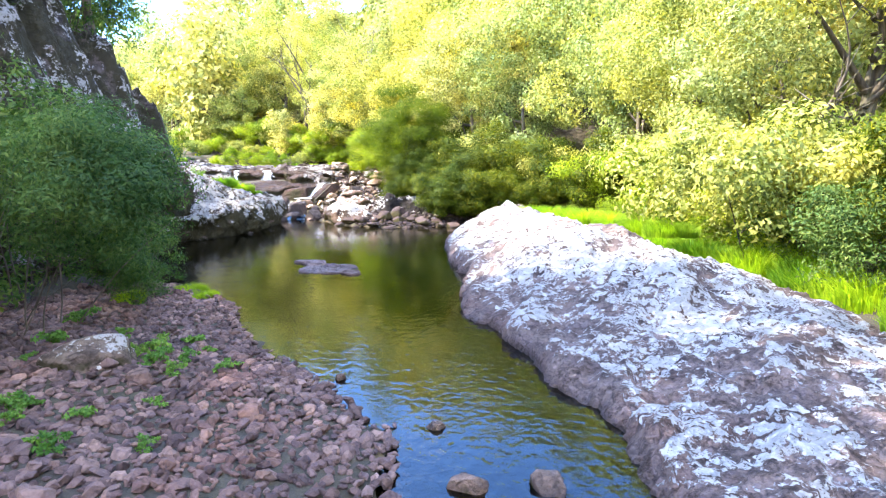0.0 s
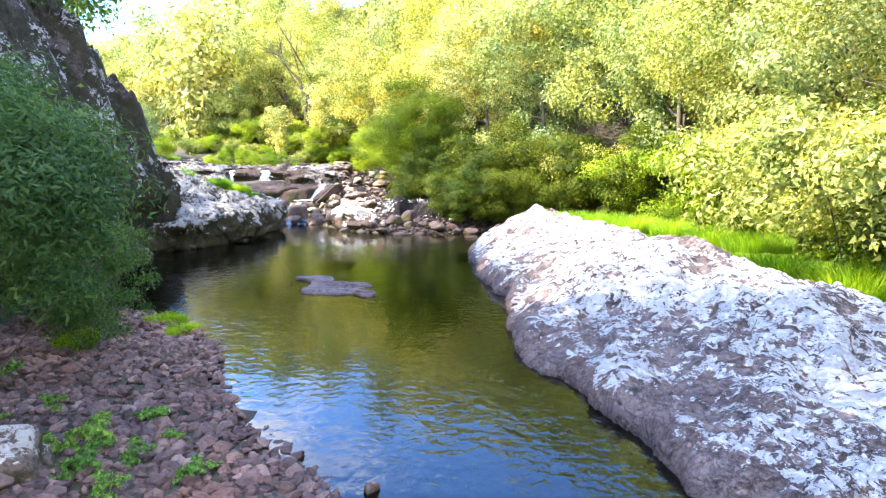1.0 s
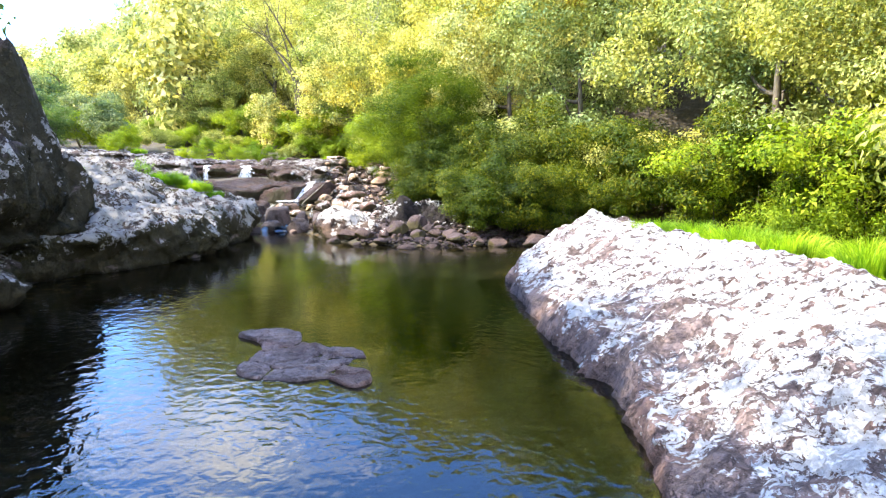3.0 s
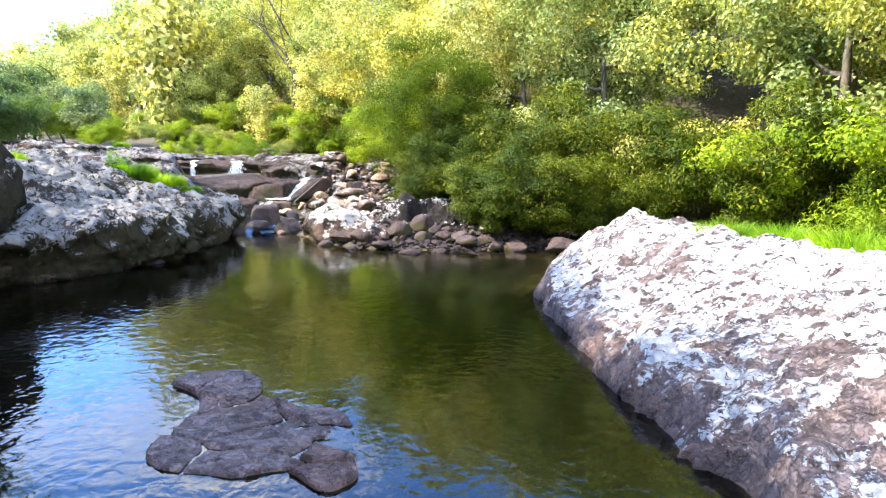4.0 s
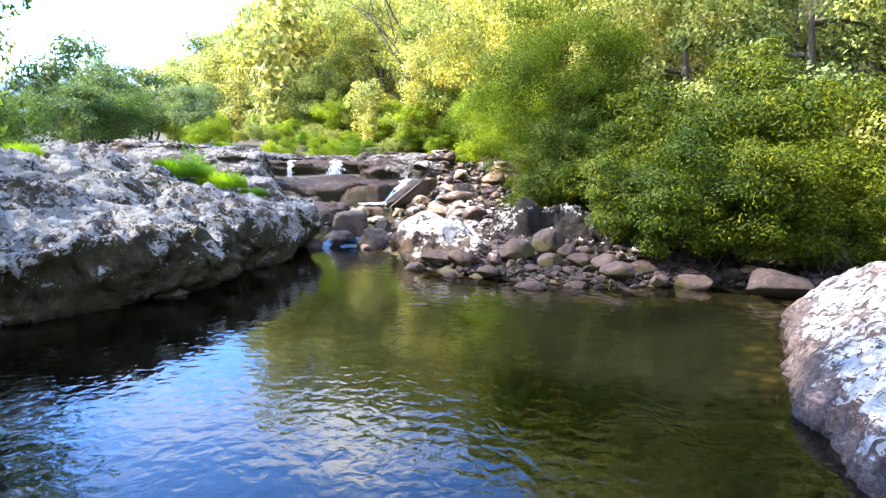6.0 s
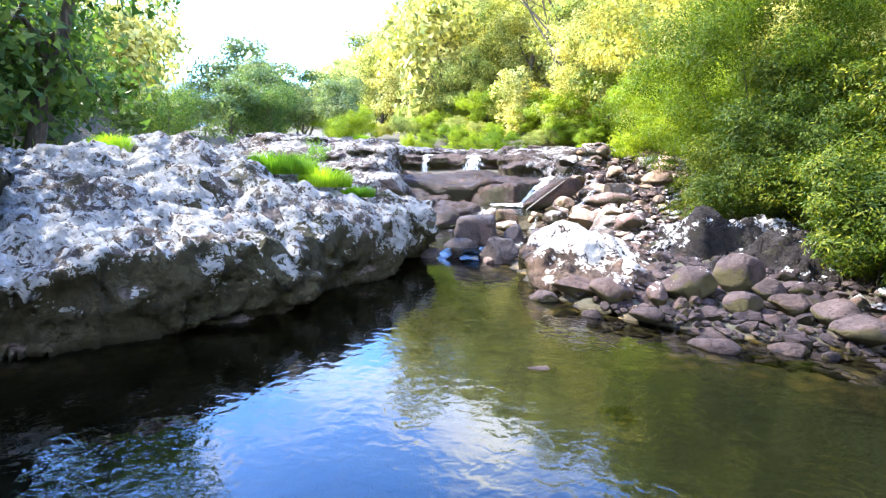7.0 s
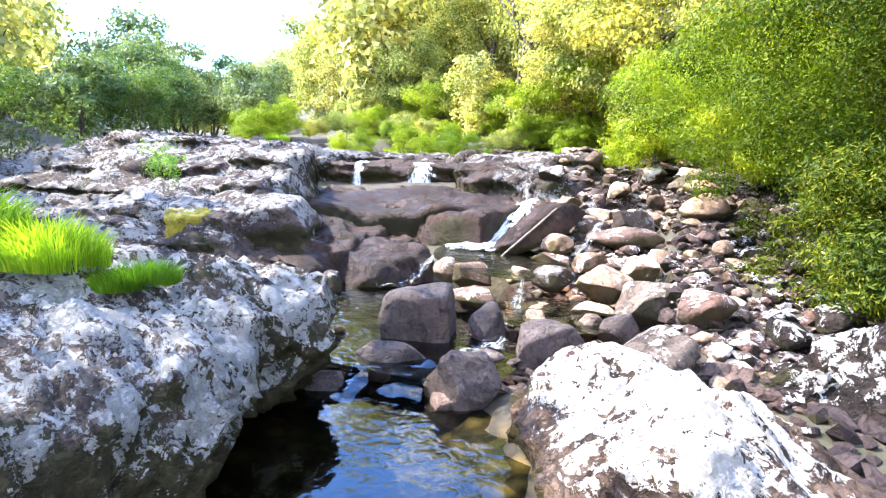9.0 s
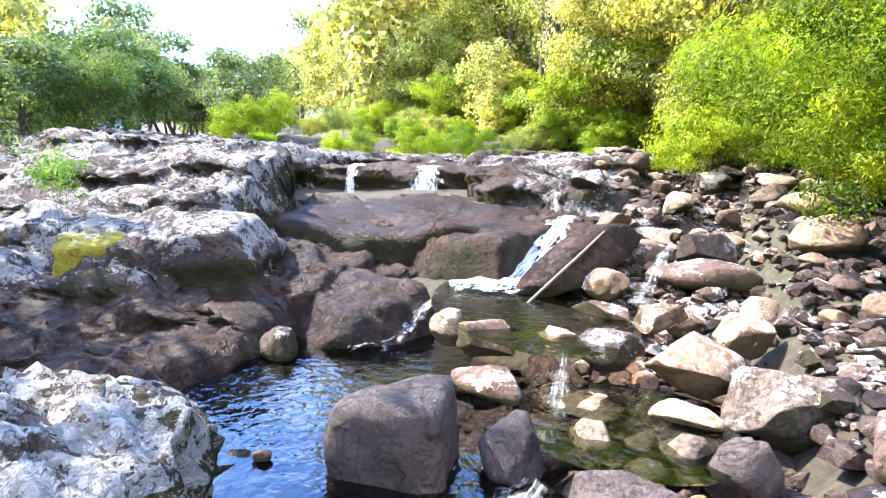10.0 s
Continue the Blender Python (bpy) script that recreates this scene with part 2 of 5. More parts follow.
        total = math_node(t, "ADD", total, pits)
        total = math_node(t, "MULTIPLY_ADD", up, 0.20, total)
        high = wire(t, "ShaderNodeMapRange", [(0, split.outputs[2])], in_1=shore, in_2=shore + 0.28, in_3=-0.35, in_4=0.0).outputs[0]
        total = math_node(t, "ADD", total, high)
        cut = 1.08 - 0.24 * lichen
        mask = ramp_of(t, math_node(t, "ADD", total, 0.5 - cut), [(0.485, (0, 0, 0)), (0.515, (1, 1, 1))])
        crust = mixed(t, noise_of(t, place, 26, 4, 0.6), [0.8 * c for c in lichen_colour], [1.12 * c for c in lichen_colour])
        tone = mixed(t, math_node(t, "MULTIPLY", mask, 0.93), tone, crust)
        t.links.new(math_node(t, "MULTIPLY_ADD", mask, 0.1, rough), sh.inputs["Roughness"])
    else:
        sh.inputs["Roughness"].default_value = rough
    wet = wire(t, "ShaderNodeMapRange", [(0, split.outputs[2])], in_1=-0.02, in_2=0.09, in_3=0.45, in_4=1.0).outputs[0]
    if shore < 0.6:
        tone = mixed(t, 1.0, tone, wire(t, "ShaderNodeCombineXYZ", [(0, wet), (1, wet), (2, wet)]).outputs[0], "MULTIPLY")
    sh.inputs["Specular IOR Level"].default_value = 0.18 if rough > 0.5 else 0.5
    shade = wire(t, "ShaderNodeObjectInfo").outputs["Random"]
    own = ramp_of(t, shade, [(0.0, (0.78, 0.74, 0.76)), (0.5, (1.0, 0.98, 0.96)), (1.0, (1.2, 1.1, 1.0))])
    tone = mixed(t, 1.0, tone, own, "MULTIPLY")
    if pebbly:
        each = ramp_of(t, geo.outputs["Random Per Island"], [(0.0, (0.55, 0.52, 0.55)), (0.45, (0.95, 0.9, 0.92)), (0.8, (1.15, 1.05, 1.0)), (1.0, (1.7, 1.6, 1.5))])
        tone = mixed(t, 1.0, tone, each, "MULTIPLY")
    t.links.new(tone, sh.inputs["Base Color"])
    relief = math_node(t, "MULTIPLY_ADD", noise_of(t, place, 9, 7, 0.7, 0.5), 0.5, math_node(t, "MULTIPLY", fine, 0.2))
    ledges = math_node(t, "MULTIPLY_ADD", pick, 0.55, math_node(t, "MULTIPLY", math_node(t, "MINIMUM", plate_edge, 0.07), 5.0))
    ledges = math_node(t, "MULTIPLY_ADD", pick_chip, 0.25, math_node(t, "MULTIPLY_ADD", math_node(t, "MINIMUM", chip_edge, 0.08), 2.0, ledges))
    relief = math_node(t, "MULTIPLY_ADD", ledges, plated, relief)
    relief = math_node(t, "MULTIPLY_ADD", pits, 1.4 * plated, relief)
    bump = wire(t, "ShaderNodeBump", [(3, relief)], in_0=1.0, in_1=0.06)
    t.links.new(bump.outputs[0], sh.inputs["Normal"])
    return m


def leaf_material(name, colours, through_light=0.45, gloss=0.55, glow_tint=(1.5, 1.6, 0.7)):
    """Leaves, each of its own shade, that let some light through."""
    m, t, sh = material(name)
    geo = wire(t, "ShaderNodeNewGeometry")
    tone = ramp_of(t, geo.outputs["Random Per Island"], [(k / (len(colours) - 1), c) for k, c in enumerate(colours)])
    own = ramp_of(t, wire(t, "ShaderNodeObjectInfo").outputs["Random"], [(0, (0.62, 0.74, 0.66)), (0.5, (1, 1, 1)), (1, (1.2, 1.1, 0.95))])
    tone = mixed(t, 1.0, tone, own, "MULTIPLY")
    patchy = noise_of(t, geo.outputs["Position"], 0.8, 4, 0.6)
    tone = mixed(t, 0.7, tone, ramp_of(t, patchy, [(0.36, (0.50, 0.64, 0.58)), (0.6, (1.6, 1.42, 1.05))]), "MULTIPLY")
    t.links.new(tone, sh.inputs["Base Color"])
    sh.inputs["Roughness"].default_value = gloss
    sh.inputs["Specular IOR Level"].default_value = 0.12
    glow = wire(t, "ShaderNodeBsdfTranslucent", [(0, mixed(t, 1.0, tone, glow_tint, "MULTIPLY"))])
    mix = wire(t, "ShaderNodeMixShader", [(1, sh.outputs[0]), (2, glow.outputs[0])], in_0=through_light)
    t.links.new(mix.outputs[0], t.nodes["Material Output"].inputs[0])
    return m


def bark_material(name, dark, light):
    m, t, sh = material(name)
    place = scaled_place(t, (1, 1, 0.25))
    n = noise_of(t, place, 14, 6, 0.65)
    tone = ramp_of(t, n, [(0.3, dark), (0.7, light)])
    spots = ramp_of(t, noise_of(t, place, 3, 4, 0.6), [(0.5, (1, 1, 1)), (0.7, (0.8, 1.05, 0.6))])
    t.links.new(mixed(t, 0.8, tone, spots, "MULTIPLY"), sh.inputs["Base Color"])
    sh.inputs["Roughness"].default_value = 0.85
    t.links.new(wire(t, "ShaderNodeBump", [(3, n)], in_0=0.8, in_1=0.02).outputs[0], sh.inputs["Normal"])
    return m


def ground_material():
    """Leaf litter and soil on the banks, olive silt and tan gravel on the stream bed."""
    m, t, sh = material("ground")
    geo = wire(t, "ShaderNodeNewGeometry")
    place = geo.outputs["Position"]
    z = wire(t, "ShaderNodeSeparateXYZ", [(0, place)]).outputs[2]
    grit = noise_of(t, place, 11, 8, 0.7)
    soil = ramp_of(t, grit, [(0.3, (0.022, 0.017, 0.011)), (0.55, (0.058, 0.044, 0.028)), (0.75, (0.11, 0.088, 0.056))])
    grown = ramp_of(t, noise_of(t, place, 0.5, 5, 0.6), [(0.42, (0, 0, 0)), (0.6, (1, 1, 1))])
    soil = mixed(t, math_node(t, "MULTIPLY", grown, 0.18), soil, (0.05, 0.075, 0.018))
    stone = wire(t, "ShaderNodeTexVoronoi", [(0, place)], feature="F1", in_2=6.5)
    shade = wire(t, "ShaderNodeSeparateXYZ", [(0, stone.outputs[1])]).outputs[0]
    pebbles = mixed(t, 1.0, ramp_of(t, shade, [(0.0, (0.04, 0.03, 0.013)), (0.6, (0.09, 0.064, 0.025)), (1.0, (0.19, 0.125, 0.04))]),
                    ramp_of(t, stone.outputs[0], [(0.25, (1, 1, 1)), (0.6, (0.3, 0.3, 0.3))]), "MULTIPLY")
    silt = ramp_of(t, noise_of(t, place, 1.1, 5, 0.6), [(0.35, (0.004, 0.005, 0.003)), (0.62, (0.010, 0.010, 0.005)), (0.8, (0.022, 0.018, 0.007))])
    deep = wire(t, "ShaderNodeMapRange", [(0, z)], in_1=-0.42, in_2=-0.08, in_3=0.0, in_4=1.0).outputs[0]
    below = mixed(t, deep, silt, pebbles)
    dry = wire(t, "ShaderNodeMapRange", [(0, z)], in_1=0.0, in_2=0.06, in_3=0.0, in_4=1.0).outputs[0]
    t.links.new(mixed(t, dry, below, soil), sh.inputs["Base Color"])
    sh.inputs["Roughness"].default_value = 0.9
    t.links.new(wire(t, "ShaderNodeBump", [(3, grit)], in_0=0.8, in_1=0.05).outputs[0], sh.inputs["Normal"])
    return m


def water_material(name, tint, wave=0.35, size=1.0, drift=(1, 1, 1), ior=1.43, depth=0.045):
    """Clear stream water: a rippled surface that mirrors at a low angle and shows the bed from above."""
    m, t, sh = material(name)
    place = scaled_place(t, drift)
    sh.inputs["Base Color"].default_value = (*tint, 1)
    sh.inputs["Roughness"].default_value = 0.02
    sh.inputs["IOR"].default_value = ior
    sh.inputs["Transmission Weight"].default_value = 1.0
    sh.inputs["Specular IOR Level"].default_value = 0.95
    calm = ramp_of(t, noise_of(t, place, 0.28 * size, 2, 0.5), [(0.40, (0.35, 0.35, 0.35)), (0.60, (1, 1, 1))])
    small = noise_of(t, place, 9.0 * size, 2, 0.45, 0.5)
    broad = noise_of(t, place, 2.6 * size, 1, 0.4, 0.3)
    h = math_node(t, "MULTIPLY", math_node(t, "MULTIPLY_ADD", small, 0.95, math_node(t, "MULTIPLY", broad, 0.7)), calm)
    t.links.new(wire(t, "ShaderNodeBump", [(3, h)], in_0=wave, in_1=depth).outputs[0], sh.inputs["Normal"])
    return m


def foam_material(name, low, high, most):
    """White water: streaks of foam along the flow, thinning out to clear water at the sides."""
    m, t, sh = material(name)
    flow_map = wire(t, "ShaderNodeUVMap")
    flow_map.uv_map = "flow"
    flow = flow_map.outputs[0]
    split = wire(t, "ShaderNodeSeparateXYZ", [(0, flow)])
    streak = noise_of(t, scaled_place(t, (9, 2.2, 1), flow), 1.6, 6, 0.7, 0.6)
    clump = noise_of(t, wire(t, "ShaderNodeNewGeometry").outputs["Position"], 9.0, 5, 0.65, 0.4)
    streak = math_node(t, "MULTIPLY_ADD", clump, 0.9, math_node(t, "ADD", streak, -0.45))
    across = math_node(t, "ABSOLUTE", math_node(t, "MULTIPLY_ADD", split.outputs[0], 2.0, -1.0))
    rim = math_node(t, "POWER", across, 2.0)
    thick = math_node(t, "MULTIPLY_ADD", rim, -0.42, math_node(t, "ADD", streak, 0.10))
    t.links.new(ramp_of(t, thick, [(low, (0, 0, 0)), (high, (most, most, most))]), sh.inputs["Alpha"])
    sh.inputs["Base Color"].default_value = (0.78, 0.81, 0.83, 1)
    sh.inputs["Roughness"].default_value = 0.3
    t.links.new(wire(t, "ShaderNodeBump", [(3, streak)], in_0=0.8, in_1=0.05).outputs[0], sh.inputs["Normal"])
    return m


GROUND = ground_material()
WATER = water_material("pool_water", (0.085, 0.10, 0.05), 0.18)
RAPID = water_material("rapid_water", (0.06, 0.09, 0.085), 0.34, 1.2, ior=1.5, depth=0.06)
FOAM = foam_material("white_water", 0.42, 0.62, 0.94)
THIN_FOAM = foam_material("thin_foam", 0.50, 0.80, 0.6)
ISLET = rock_material("purple_grey_slate", (0.15, 0.118, 0.115), (0.31, 0.25, 0.235), 0.0, shore=0.7, rough=0.6, plated=0.5)
SLAB = rock_material("lichen_slab", (0.12, 0.088, 0.082), (0.33, 0.25, 0.225), 1.0, lichen_colour=(0.52, 0.525, 0.51), shore=0.10, patch=7.5, stretch=(1.0, 1.1, 1.25), plated=0.65)
LEDGE = rock_material("lichen_ledge", (0.07, 0.056, 0.049), (0.21, 0.165, 0.142), 1.2, lichen_colour=(0.33, 0.33, 0.325), moss=1.1, patch=7.0, plated=0.75)
CLIFF = rock_material("mossy_cliff", (0.07, 0.06, 0.055), (0.22, 0.18, 0.16), 0.52, moss=1.1, plated=0.8)
CASCADE = rock_material("lichen_bedrock", (0.045, 0.034, 0.032), (0.17, 0.128, 0.112), 0.84, lichen_colour=(0.29, 0.285, 0.28), plated=0.6, moss=0.6, shore=0.5)
BOULDER = rock_material("grey_boulder", (0.070, 0.052, 0.046), (0.24, 0.182, 0.152), 0.2, moss=0.3, plated=0.3, pebbly=True)
PALE = rock_material("pale_boulder", (0.10, 0.075, 0.062), (0.27, 0.215, 0.175), 0.66, moss=0.25, shore=0.05, plated=0.4)
COBBLE = rock_material("purple_cobble", (0.115, 0.080, 0.070), (0.32, 0.232, 0.20), 0.0, shore=0.7, plated=0.1, pebbly=True)
BAR_STONE = rock_material("bar_stone", (0.030, 0.023, 0.024), (0.088, 0.068, 0.066), 0.1, moss=0.3, plated=0.2, pebbly=True)
WET_ROCK = rock_material("wet_brown_rock", (0.026, 0.018, 0.016), (0.105, 0.063, 0.048), 0.0, moss=0.4, shore=0.5, rough=0.52, plated=0.7)
# mossy rock; the shadow of the bushes above is put into its dark colour
SHADED_ROCK = rock_material("shaded_mossy_rock", (0.016, 0.013, 0.012), (0.06, 0.048, 0.042), 0.35, moss=0.2, plated=0.8)
TAN_STONE = rock_material("tan_boulder", (0.17, 0.125, 0.09), (0.42, 0.325, 0.24), 0.25, moss=0.2, plated=0.25, pebbly=True)
NOSE = rock_material("lichen_topped_rock", (0.052, 0.036, 0.029), (0.18, 0.128, 0.10), 1.6, moss=0.3, shore=0.24, plated=0.65)
BARK = bark_material("bark", (0.03, 0.022, 0.016), (0.16, 0.125, 0.09))
GREYWOOD = bark_material("dead_wood", (0.11, 0.09, 0.07), (0.30, 0.25, 0.20))
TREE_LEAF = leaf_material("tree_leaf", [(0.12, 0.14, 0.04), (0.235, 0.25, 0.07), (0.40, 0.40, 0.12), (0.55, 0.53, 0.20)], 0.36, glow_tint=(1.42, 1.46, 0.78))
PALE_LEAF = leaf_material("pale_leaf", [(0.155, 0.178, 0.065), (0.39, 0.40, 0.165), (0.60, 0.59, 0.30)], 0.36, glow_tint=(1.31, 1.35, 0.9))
# bank bushes: shade is put into the dark leaf, sunlight into its lighter copy
SHADED_BUSH_LEAF = leaf_material("shaded_bush_leaf", [(0.018, 0.036, 0.0015), (0.034, 0.060, 0.002), (0.068, 0.095, 0.004), (0.15, 0.155, 0.008)], 0.22)
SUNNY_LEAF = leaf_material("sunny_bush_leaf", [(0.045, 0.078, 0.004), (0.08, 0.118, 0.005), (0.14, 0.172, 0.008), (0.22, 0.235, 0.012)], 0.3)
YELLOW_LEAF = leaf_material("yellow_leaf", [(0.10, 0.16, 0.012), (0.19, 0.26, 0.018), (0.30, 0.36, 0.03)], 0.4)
# shade is put into the colour of this darker, bluer leaf
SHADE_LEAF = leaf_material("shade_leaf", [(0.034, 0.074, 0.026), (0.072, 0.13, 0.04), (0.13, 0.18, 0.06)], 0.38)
# distance haze painted into the leaves: paler and greyer than the shade leaf
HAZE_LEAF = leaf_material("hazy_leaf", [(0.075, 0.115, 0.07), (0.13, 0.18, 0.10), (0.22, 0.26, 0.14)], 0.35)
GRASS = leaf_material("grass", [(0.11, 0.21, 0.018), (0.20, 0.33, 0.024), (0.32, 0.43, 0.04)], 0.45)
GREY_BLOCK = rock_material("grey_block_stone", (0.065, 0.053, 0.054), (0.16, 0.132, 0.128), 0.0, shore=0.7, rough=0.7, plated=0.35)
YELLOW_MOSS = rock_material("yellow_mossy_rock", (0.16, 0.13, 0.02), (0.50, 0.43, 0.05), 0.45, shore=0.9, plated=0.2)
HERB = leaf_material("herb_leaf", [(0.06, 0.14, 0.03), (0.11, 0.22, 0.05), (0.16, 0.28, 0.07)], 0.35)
# far woods, with the blue of the haze mixed into their base colour
HILL = bark_material("hazed_far_forest", (0.20, 0.28, 0.32), (0.30, 0.38, 0.42))


# ---- ground and water ----
def stretched(lo, hi, step, far, grow=1.35):
    inner = list(np.arange(lo, hi + step / 2, step))
    a, b, w = inner[0], inner[-1], step
    left, right = [], []
    while a > -far or b < far:
        w *= grow
        a, b = a - w, b + w
        left.append(a)
        right.append(b)
    return np.array(left[::-1] + inner + right)


def in_box(x, y, x0, x1, y0, y1, soft):
    return smooth(x0, x0 + soft, x) * smooth(x1, x1 - soft, x) * smooth(y0, y0 + soft, y) * smooth(y1, y1 - soft, y)


CASCADE_BOX = (-17.0, -3.0, 20.7, 36.5)


def sunk_ground(x, y):
    return ground_height(x, y) - 0.7 * in_box(x, y, -16.4, -3.5, 21.2, 36.0, 0.5) - 0.7 * in_box(x, y, -9.6, -4.9, 20.3, 24.4, 0.5)


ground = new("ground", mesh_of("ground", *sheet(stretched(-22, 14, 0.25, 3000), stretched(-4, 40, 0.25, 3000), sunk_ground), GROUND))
tagged(ground, "brown leaf litter soil sloping down to a stony stream bed", "ground", kind="structure")


def water_sheet(name, corners, z, mat, label, step=0.25):
    loop = rounded_loop(corners, 5)
    bm = bmesh.new()
    if np.sum(loop[:, 0] * np.roll(loop[:, 1], -1) - np.roll(loop[:, 0], -1) * loop[:, 1]) < 0:
        loop = loop[::-1]
    bm.faces.new([bm.verts.new((x, y, z)) for x, y in loop])
    bmesh.ops.triangulate(bm, faces=bm.faces[:])
    me = bpy.data.meshes.new(name)
    bm.to_mesh(me)
    bm.free()
    me.materials.append(mat)
    ob = new(name, me)
    ob.visible_shadow = False
    return tagged(ob, label, "water", kind="structure")


water_sheet("water", [(-0.4, -9), (-0.6, 3), (-3, 5), (-5, 7.5), (-8.2, 9.5), (-8.6, 14), (-8, 18), (-7.4, 21.0), (-6.4, 20.95), (-5.0, 21.05), (-4.0, 21.2),
                      (-2.5, 20.8), (0, 20.5), (2.4, 20.2), (2.6, 16), (2, 10), (2.5, 5), (2.4, -9)], 0.0, WATER, "still olive-green pool mirroring forest and sky")
water_sheet("water", [(-9.3, 21.6), (-8.6, 23.4), (-7.4, 24.9), (-6.4, 24.4), (-5.9, 22.6), (-5.0, 22.2), (-5.0, 21.1), (-6.6, 21.0), (-8.0, 21.0)], 0.14, RAPID,
            "rippled blue plunge pool held by stones")
water_sheet("water", [(-7.0, 25.2), (-6.2, 25.6), (-5.3, 25.0), (-4.8, 24.0), (-5.3, 23.2), (-6.2, 23.5), (-6.8, 24.2)], 0.56, RAPID, "clear brown shallow pool under a fall")
water_sheet("water", [(-5.3, 23.4), (-4.5, 23.6), (-4.0, 23.2), (-4.3, 22.4), (-5.1, 22.3), (-5.5, 22.8)], 0.30, RAPID, "clear amber water between boulders")


# ---- big rocks: slabs with rounded rims, and sides that drop or undercut ----
def rock_relief(x, y, size, seed, turn=0.5, long=2.2):
    c, s = math.cos(turn), math.sin(turn)
    u, v = (x * c + y * s) / long, (-x * s + y * c)
    u, v = u + 0.25 * fbm(x * 1.1, y * 1.1, 3, seed + 2), v + 0.25 * fbm(x * 1.1, y * 1.1, 3, seed + 4)
    total = 0
    for k, (scale, amp) in enumerate(((1.1, 1.0), (2.9, 0.75), (7.0, 0.42))):
        f1, f2, who = cells(u * scale, v * scale, seed + 31 * k)
        total = total + amp * ((who - 0.5) * smooth(0.0, 0.08, f2 - f1) - 0.35 * smooth(0.09, 0.0, f2 - f1))
    return size * (total + 0.45 * fbm(x * 3.1, y * 3.1, 5, seed + 7))


def terraces(x, y, seed, turn):
    """Broken plates of bedded rock: heights that jump from one bed to the next, between -1 and 1."""
    c, sn = math.cos(turn), math.sin(turn)
    u, v = (x * c + y * sn) * 0.8, (-x * sn + y * c) * 1.9
    q = 2.6 * fbm(u, v, 5, seed + 60, 0.55)
    return np.clip(np.floor(q) + smooth(0.72, 1.0, q - np.floor(q)), -3, 3) / 2.0


def slab(name, corners, top, base, mat, label, under=0.0, skirt=0.6, res=0.06, relief=0.06, seed=0, edge=0.3, warp=0.1, turn=0.5, beds=0.0, strata=0.0):
    loop = rounded_loop(corners, 6)
    lo, hi = loop.min(0) - skirt, loop.max(0) + skirt
    gx, gy = np.meshgrid(np.arange(lo[0], hi[0], res), np.arange(lo[1], hi[1], res))
    s, nx, ny = inside_distance(gx, gy, loop)
    s = s + warp * fbm(gx * 1.2, gy * 1.2, 3, seed + 50)
    inner = np.maximum(s, 0)
    out = np.maximum(-s, 0)
    u = np.clip(out / skirt, 0, 1)
    z = top(gx, gy, inner) - edge * (1 - np.sqrt(np.clip(1 - (1 - np.clip(inner / edge, 0, 1)) ** 2, 0, 1)))
    z = z * (1 - u) + base * u
    bumps = rock_relief(gx, gy, relief, seed, turn)
    if beds:
        bumps = bumps + beds * terraces(gx, gy, seed, turn) * smooth(-0.1, 0.25, s)
    z = z + bumps * (1 - 0.7 * u)
    facets = cells((gx + gy) * 1.5 + 0.3 * fbm(gx, z, 2, seed + 5), z * 2.6 + 0.3 * fbm(gy, z, 2, seed + 6), seed + 79)
    side = relief * (0.9 * fbm(gx * 1.7 + z * 2.6, gy * 1.7 - z * 2.1, 5, seed + 77) + 1.7 * (facets[2] - 0.5) - 0.5 * smooth(0.1, 0.0, facets[1] - facets[0])) * smooth(0.2, -0.05, s)
    if strata:
        level = z * 7.0 + 0.8 * fbm(gx * 0.6, gy * 0.6, 3, seed + 90)
        step = smooth(0.0, 0.22, level - np.floor(level))
        jut = hashed(np.floor(level), 0 * level, seed + 4) * step + hashed(np.floor(level) - 1, 0 * level, seed + 4) * (1 - step)
        side = side + strata * (jut - 0.5) * smooth(0.15, -0.1, s)
    shift = out * (1 + under) + side
    gx, gy = gx + nx * shift, gy + ny * shift
    k = np.arange(gx.size).reshape(gx.shape)
    quads = np.stack([k[:-1, :-1], k[:-1, 1:], k[1:, 1:], k[1:, :-1]], -1).reshape(-1, 4)
    keep = s.ravel() > -skirt
    quads = quads[keep[quads].all(1)]
    used, back = np.unique(quads, return_inverse=True)
    verts = np.stack([gx, gy, z], -1).reshape(-1, 3)[used]
    ob = new(name, mesh_of(name, verts, back.reshape(-1, 4), mat))
    return tagged(ob, label, "rock")


def right_top(x, y, s):
    high = np.interp(y, [1, 3, 6, 9, 12, 14, 17, 18.5], [0.3, 0.36, 0.54, 1.05, 1.06, 1.04, 1.0, 0.72])
    wide = np.interp(y, [3, 8, 12, 15], [2.6, 2.2, 2.0, 1.3])
    return 0.16 + (high - 0.16) * np.clip(s / wide, 0, 1) ** 0.85


slab("rock_slab", [(1.45, 0.5), (1.35, 2.7), (1.38, 3.9), (0.95, 4.7), (0.82, 5.9), (0.42, 6.8), (0.22, 7.5), (0.33, 9.4), (0.24, 11.0), (0.05, 12.6), (-0.08, 13.9),
                   (0.25, 15.5), (1.1, 17.6), (2.2, 18.5), (3.1, 17.0), (3.6, 14.5), (4.5, 11.5), (5.3, 9), (5.6, 7), (5.5, 5), (5.3, 3), (5.0, 0.5)],
     right_top, -0.75, SLAB, "long purple-brown rock slab crusted with white lichen beside the pool", under=-0.55, skirt=0.7, res=0.042, relief=0.075, seed=3, beds=0.055, turn=1.15, edge=0.26)


